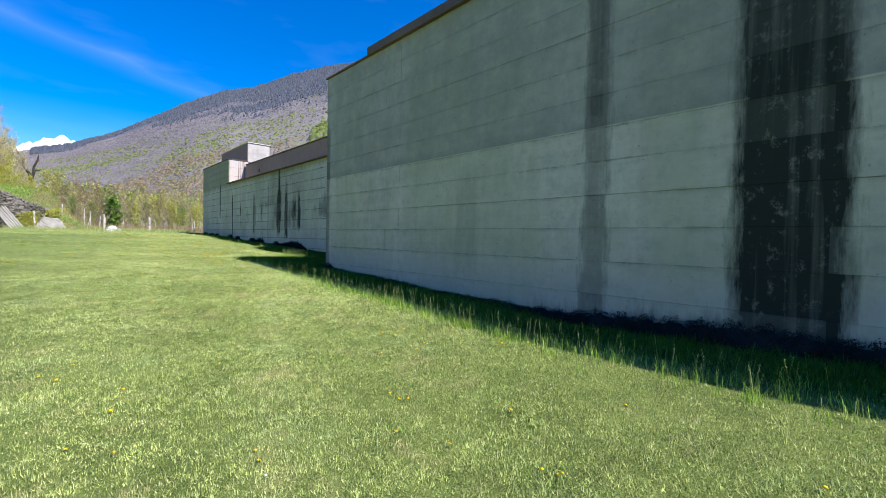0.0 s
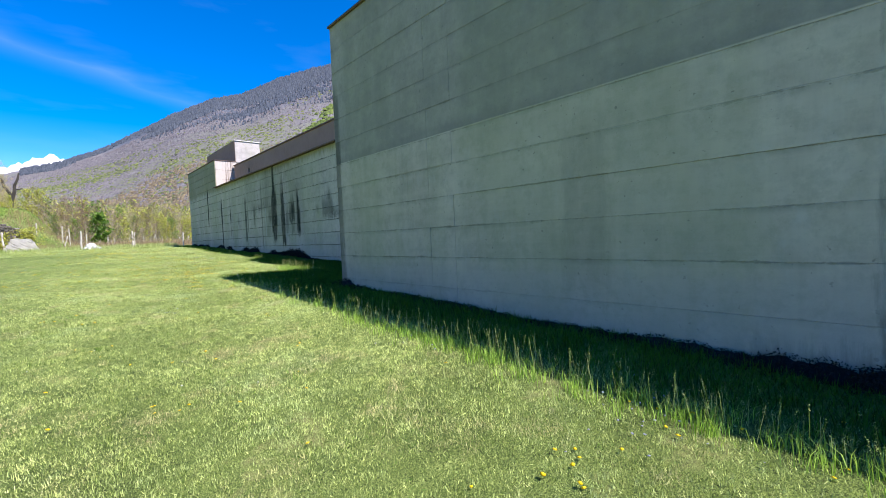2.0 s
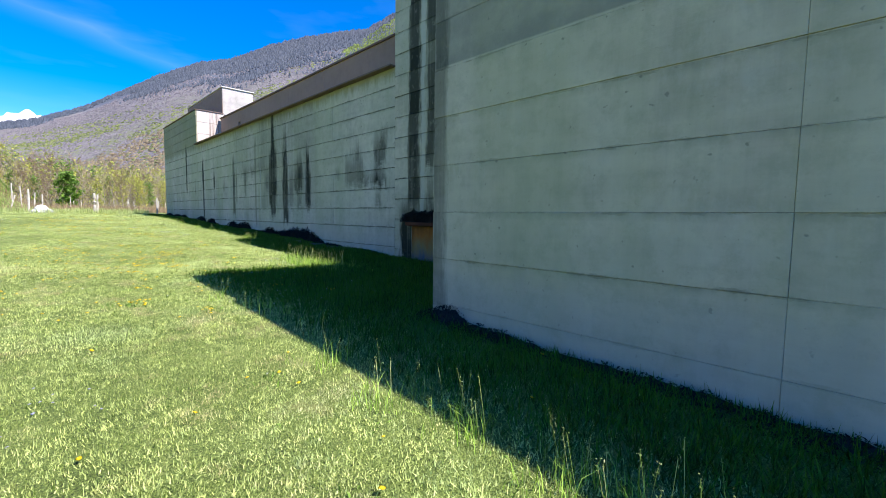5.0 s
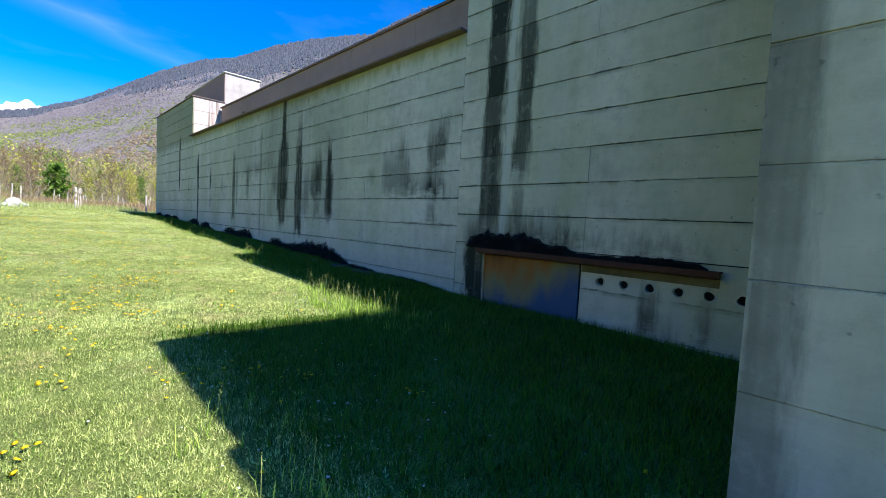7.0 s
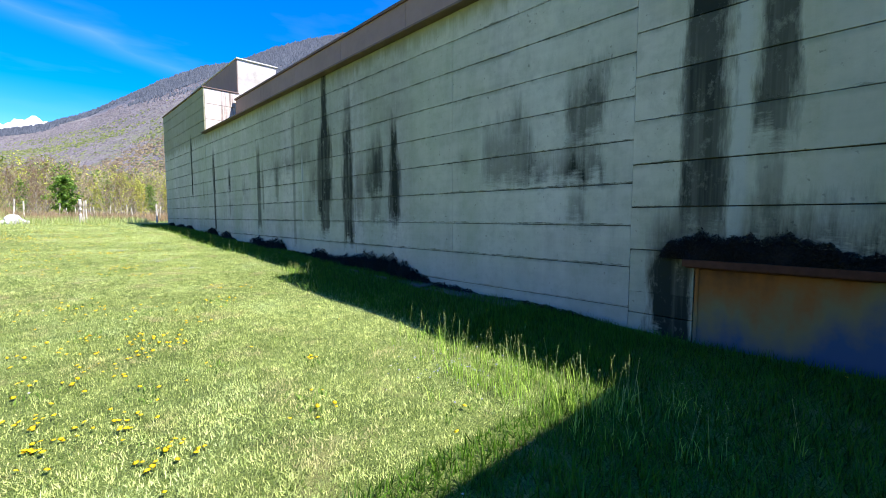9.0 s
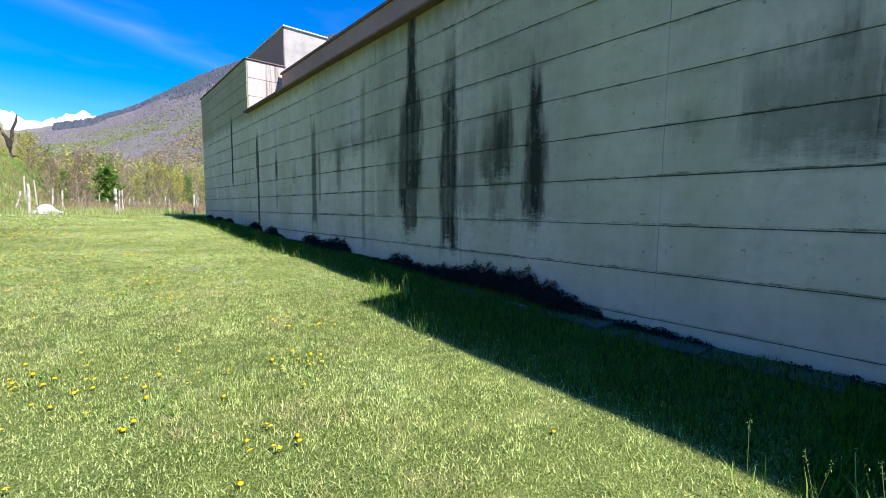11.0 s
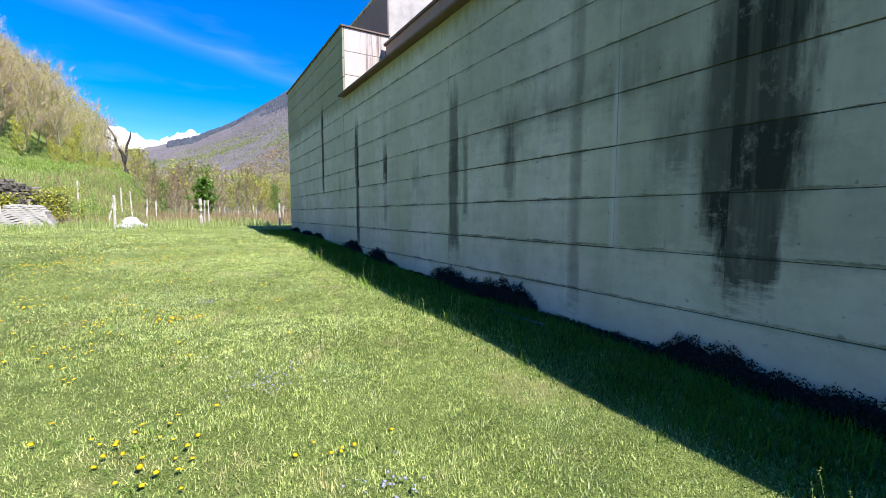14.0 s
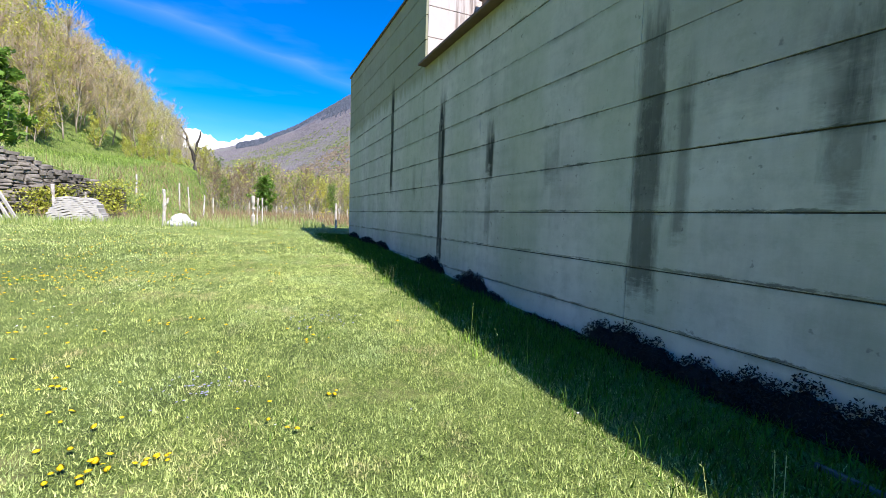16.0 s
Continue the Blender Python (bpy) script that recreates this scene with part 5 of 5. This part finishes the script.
def meadow(name, seed, n, xr, yr, spread, h, w, mat, label, bend=0.6, where=None):
    rng = np.random.default_rng(seed)
    y = rng.uniform(*yr, n)
    mid = 0.8 + 0.235 * y
    x = mid + rng.normal(size=n) * spread if xr is None else rng.uniform(*xr, n)
    ok = in_meadow(x, y) & (x > -9)
    # the light lawn green stops near the edge of the walls' shadow
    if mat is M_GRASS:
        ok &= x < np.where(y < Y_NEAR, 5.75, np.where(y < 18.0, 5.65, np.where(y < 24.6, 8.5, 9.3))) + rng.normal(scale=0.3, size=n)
    if where is not None:
        ok &= where(x, y, rng)
    if mat is M_GRASS and y.max() < 50:
        tuft = 0.65 * patchy(x, y, 0.085, seed + 40) + 0.35 * patchy(x, y, 0.31, seed + 41)
        ok &= rng.random(n) < 0.22 + 1.7 * tuft ** 1.6
    x, y = x[ok], y[ok]
    clump = 0.48 + 0.6 * patchy(x, y, 0.11, seed + 42) + 0.35 * patchy(x, y, 0.33, seed + 43) + 0.15 * np.sin(x * 2.1 + 1.3 * np.sin(y * 1.7)) * np.sin(y * 2.3 + np.sin(x * 1.1))
    hs, ws = rng.uniform(0.55, 1.3, len(x)) * h * clump, rng.uniform(0.6, 1.3, len(x)) * w
    v, f = blades(rng, x, y, hs, ws, bend) if bend else fine_blades(rng, x, y, hs, ws)
    return tagged(new(name, mesh_np(name, v, f, mat)), label, "grass", kind="stuff")


meadow("grass", 1, 2000000, None, (-0.5, 38), 2.7, 0.034, 0.0068, M_GRASS, "short mown spring grass of the meadow", 0)
meadow("grass_tufts", 2, 14000, None, (-0.5, 44), 4.0, 0.034, 0.0065, M_GRASS, "short mown spring grass of the meadow", 1.1)
meadow("grass_wide", 8, 300000, None, (-0.5, 48), 6.0, 0.035, 0.009, M_GRASS, "short mown spring grass of the meadow", 0)
meadow("grass_far", 3, 80000, (-8, 10), (37, 58), 0, 0.06, 0.02, M_GRASS, "short mown spring grass of the meadow", 0)
meadow("grass_fence", 4, 22000, (-6, 14), (47.5, 66), 0, 0.34, 0.02, M_TALLGRASS, "long unmown grass along the fence", 0.6)
meadow("grass_slope", 5, 60000, (-20, 2), (50, 120), 0, 0.26, 0.05, M_SLOPE, "long grass on the slope above the stone wall", 0)
# longer grass within the walls' shadow, the shade painted into its darker green
meadow("grass_wall_foot", 6, 260000, (5.2, 10.2), (-0.5, 20), 0, 0.11, 0.010, M_SHADED, "longer grass beside the wall, darkened for the wall's shade", 0,
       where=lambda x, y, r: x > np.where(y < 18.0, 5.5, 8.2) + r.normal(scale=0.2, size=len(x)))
meadow("grass_long_wall", 7, 130000, (8.2, 10.13), (18, 44), 0, 0.10, 0.011, M_SHADED, "longer grass beside the wall, darkened for the wall's shade", 0,
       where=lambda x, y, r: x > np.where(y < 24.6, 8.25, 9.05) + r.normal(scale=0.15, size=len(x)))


def seed_heads(name, seed, spots, label):
    """Tall stalks with seed heads round the spots (x, y, spread x, spread y, count)."""
    rng = np.random.default_rng(seed)
    xs, ys_ = [], []
    for x, y, sx, sy, c in spots:
        xs.append(rng.normal(x, sx, c))
        ys_.append(rng.normal(y, sy, c))
    x, y = np.concatenate(xs), np.concatenate(ys_)
    ok = in_meadow(x, y)
    x, y = x[ok], y[ok]
    n = len(x)
    h = rng.uniform(0.14, 0.36, n)
    d = unit_rows(rng.normal(size=(n, 3)) * (1, 1, 0))
    base = np.stack([x, y, land(x, y)], -1)
    tip = base + d * (h * 0.22)[:, None] + np.array((0, 0, 1.0)) * h[:, None]
    s_ = unit_rows(np.cross(d, (0, 0, 1.0))) * 0.0015
    v1 = np.stack([base - s_, base + s_, tip + s_, tip - s_], 1).reshape(-1, 3)
    f1 = np.arange(4 * n).reshape(n, 4)
    k = 9
    c = np.repeat(tip, k, 0) + np.tile(np.linspace(-0.06, 0.02, k), n)[:, None] * unit_rows(np.repeat(tip - base, k, 0)) + rng.normal(scale=0.005, size=(n * k, 3))
    v2, f2 = leaf_cloud(rng, c, 0.0065, 0.4)
    pick = rng.integers(0, n, n * 9)
    lx, ly = x[pick] - 0.05 + rng.normal(scale=0.05, size=n * 9), y[pick] + rng.normal(scale=0.05, size=n * 9)
    v3, f3 = blades(rng, lx, ly, rng.uniform(0.06, 0.22, n * 9), np.full(n * 9, 0.006), 0.9)
    tagged(new(name, mesh_np(name, np.concatenate([v1, v2]), np.concatenate([f1, f2 + len(v1)]), M_TALLGRASS)), label, "grass", kind="stuff")
    tagged(new(name + "_blades", mesh_np(name + "_blades", v3, f3, M_VERGE)), label, "grass", kind="stuff")


seed_heads("seeding_grass", 3, ((5.12, 3.2, 0.15, 0.7, 60), (5.1, 5.0, 0.13, 0.8, 90), (5.1, 7.0, 0.13, 0.9, 110), (5.12, 9.0, 0.13, 0.9, 80), (5.15, 1.4, 0.2, 0.8, 50), (5.12, 11.2, 0.12, 1.0, 40), (7.8, 18.1, 0.25, 0.55, 110), (7.9, 19.2, 0.25, 0.5, 40),
                                (8.8, 24.7, 0.1, 0.3, 22), (9.0, 30.0, 0.15, 1.5, 14), (9.0, 36.0, 0.15, 2.5, 22), (5.3, 15.2, 0.15, 0.6, 12), (8.25, 23.6, 0.1, 0.5, 8)),
           "tall seeding grass at the edge of the wall's shadow")


def flower_heads(name, seed, spots, loose, size, raise_, mat, label, category):
    """Flower heads as small ruffled discs on stalks: groups (x, y, spread, count) and loose ones over the lawn."""
    rng = np.random.default_rng(seed)
    xs = [rng.normal(x, s_, c) for x, y, s_, c in spots] + [0.3 + rng.normal(scale=3.2, size=loose) + 0.12 * np.arange(loose) * 48 / max(1, loose)]
    ys_ = [rng.normal(y, s_, c) for x, y, s_, c in spots] + [np.linspace(0, 48, loose)]
    x, y = np.concatenate(xs), np.concatenate(ys_)
    ok = in_meadow(x, y)
    x, y = x[ok], y[ok]
    n, k = len(x), 9
    z = land(x, y) + raise_ * rng.uniform(0.6, 1.3, n)
    r = size * rng.uniform(0.7, 1.2, n)
    t = np.linspace(0, 2 * np.pi, k + 1)[:-1]
    tilt = rng.normal(scale=0.2, size=(n, 2))
    c = np.stack([x, y, z], -1)
    ring = np.stack([np.cos(t)[None] * r[:, None], np.sin(t)[None] * r[:, None], np.zeros((n, k))], -1)
    ring[..., 2] = ring[..., 0] * tilt[:, :1] + ring[..., 1] * tilt[:, 1:] - 0.15 * r[:, None] + rng.normal(scale=0.12, size=(n, k)) * r[:, None]
    v = np.concatenate([(c + (0, 0, 1) * (r * 0.28)[:, None])[:, None], c[:, None] + ring, (c - (0, 0, 1) * (r * 0.22)[:, None])[:, None]], 1)
    kk = k + 2
    f = []
    for i in range(k):
        j = (i + 1) % k
        f += [(0, 1 + i, 1 + j), (kk - 1, 1 + j, 1 + i)]
    f = (np.array(f)[None] + (np.arange(n) * kk)[:, None, None]).reshape(-1, 3)
    tagged(new(name, mesh_np(name, v.reshape(-1, 3), f, mat)), label, category, kind="stuff")
    v3, f3 = blades(rng, x, y, raise_ * np.full(n, 0.9), np.full(n, 0.004), 0.1)
    tagged(new(name + "_stalks", mesh_np(name + "_stalks", v3, f3, M_GRASS)), "green stalks of small meadow flowers", "flowers", kind="stuff")


rf = random.Random(77)
lawn_spots = []
for i in range(120):
    y = 15 + 31 * rf.random()
    lawn_spots.append((rf.uniform(-3.5, 6.0) + 0.05 * y, y, rf.uniform(0.05, 0.22), rf.randint(2, 8)))
near_spots = [(rf.uniform(1.0, 5.0), rf.uniform(1.5, 15), rf.uniform(0.04, 0.12), rf.randint(1, 3)) for i in range(14)]
rng = np.random.default_rng(78)
rx = np.concatenate([rng.normal(x, 0.09, 24) for x, y, _, c in lawn_spots + near_spots])
ry = np.concatenate([rng.normal(y, 0.09, 24) for x, y, _, c in lawn_spots + near_spots])
ok = in_meadow(rx, ry)
v, f = blades(rng, rx[ok], ry[ok], rng.uniform(0.035, 0.075, ok.sum()), rng.uniform(0.008, 0.016, ok.sum()), 1.5)
tagged(new("dandelion_leaves", mesh_np("dandelion_leaves", v, f, M_GREEN)), "flat rosettes of dark green dandelion leaves", "plants", kind="stuff")
# low clover and plantain between the grass
cx, cy = rng.uniform(-4, 9, 160000), rng.uniform(0, 30, 160000)
ok = in_meadow(cx, cy) & (patchy(cx, cy, 0.4, 91) + 0.5 * patchy(cx, cy, 0.13, 92) > 1.02) & (cx < np.where(cy < Y_NEAR, 5.6, np.where(cy < 17.6, 6.2, 8.5)))
v, f = leaf_cloud(rng, np.stack([cx, cy, land(cx, cy) + rng.uniform(0.02, 0.045, len(cx))], -1)[ok], 0.011, 0.3)
tagged(new("clover", mesh_np("clover", v, f, M_GREEN)), "low dark clover patches in the lawn", "plants", kind="stuff")
flower_heads("dandelions", 5, tuple(lawn_spots) + tuple(near_spots) + ((5.25, 19.65, 0.09, 16), (5.4, 19.05, 0.10, 18), (4.87, 19.75, 0.09, 14), (4.77, 20.1, 0.10, 12), (5.66, 21.6, 0.16, 20), (5.55, 21.2, 0.12, 12), (5.84, 21.25, 0.10, 10), (6.2, 21.85, 0.12, 8), (5.24, 20.8, 0.2, 12),
                               (7.4, 23.9, 0.06, 6), (5.34, 29.4, 0.3, 14), (6.13, 27.2, 0.2, 8), (4.67, 32.6, 0.5, 30), (6.19, 30.3, 0.09, 9), (6.47, 30.2, 0.06, 5), (4.5, 35.3, 0.5, 40), (5.14, 35.6, 0.4, 30), (6.1, 32.8, 0.2, 9), (3.97, 35.7, 0.5, 35), (7.41, 30.7, 0.04, 3), (3.6, 18.6, 0.2, 12), (4.6, 18.7, 0.10, 12), (4.3, 19.6, 0.3, 16), (3.5, 21.0, 0.5, 25), (4.8, 21.5, 0.5, 25), (3.9, 23.4, 0.7, 39), (2.6, 22.5, 0.8, 36), (5.2, 23.5, 0.3, 14), (6.2, 25.9, 0.10, 9),
                               (7.05, 24.1, 0.12, 10), (5.0, 27.5, 0.6, 27), (4.5, 30, 0.9, 39), (6.1, 30.4, 0.25, 10), (5.7, 31.4, 0.3, 12), (3.8, 34, 1.0, 54), (4.5, 37, 1.2, 54), (6.5, 36, 0.8, 25), (3.2, 41, 1.6, 72), (2.3, 8.3, 0.1, 5),
                               (4.0, 5.4, 0.12, 7), (3.7, 4.6, 0.1, 5), (4.9, 4.9, 0.3, 9), (1.2, 20, 0.5, 21), (4.2, 22.8, 0.4, 16), (5.1, 3.9, 0.25, 9)),
             320, 0.0165, 0.036, M_DANDY, "yellow dandelions scattered in clusters over the lawn", "dandelions")
flower_heads("daisies", 6, ((5.9, 16.2, 0.5, 26), (5.6, 15.2, 0.6, 22), (6.3, 17.2, 0.4, 14), (6.6, 29.0, 0.3, 14), (3.5, 37.5, 1.0, 40), (2.5, 34, 1.2, 40), (5.2, 33.5, 0.5, 18)), 110, 0.010, 0.036, M_DAISY,
             "small white daisies in the lawn", "daisies")
flower_heads("speedwell", 7, ((7.7, 19.0, 0.35, 60), (6.9, 28.0, 0.16, 50), (7.2, 26.4, 0.12, 34), (6.6, 31.2, 0.2, 44), (7.6, 32.6, 0.2, 40), (5.0, 5.3, 0.3, 30), (5.2, 8.4, 0.25, 36), (3.1, 13.0, 0.3, 30)), 20, 0.010, 0.036, M_BLUE,
             "pale blue speedwell patches in the lawn", "flowers")
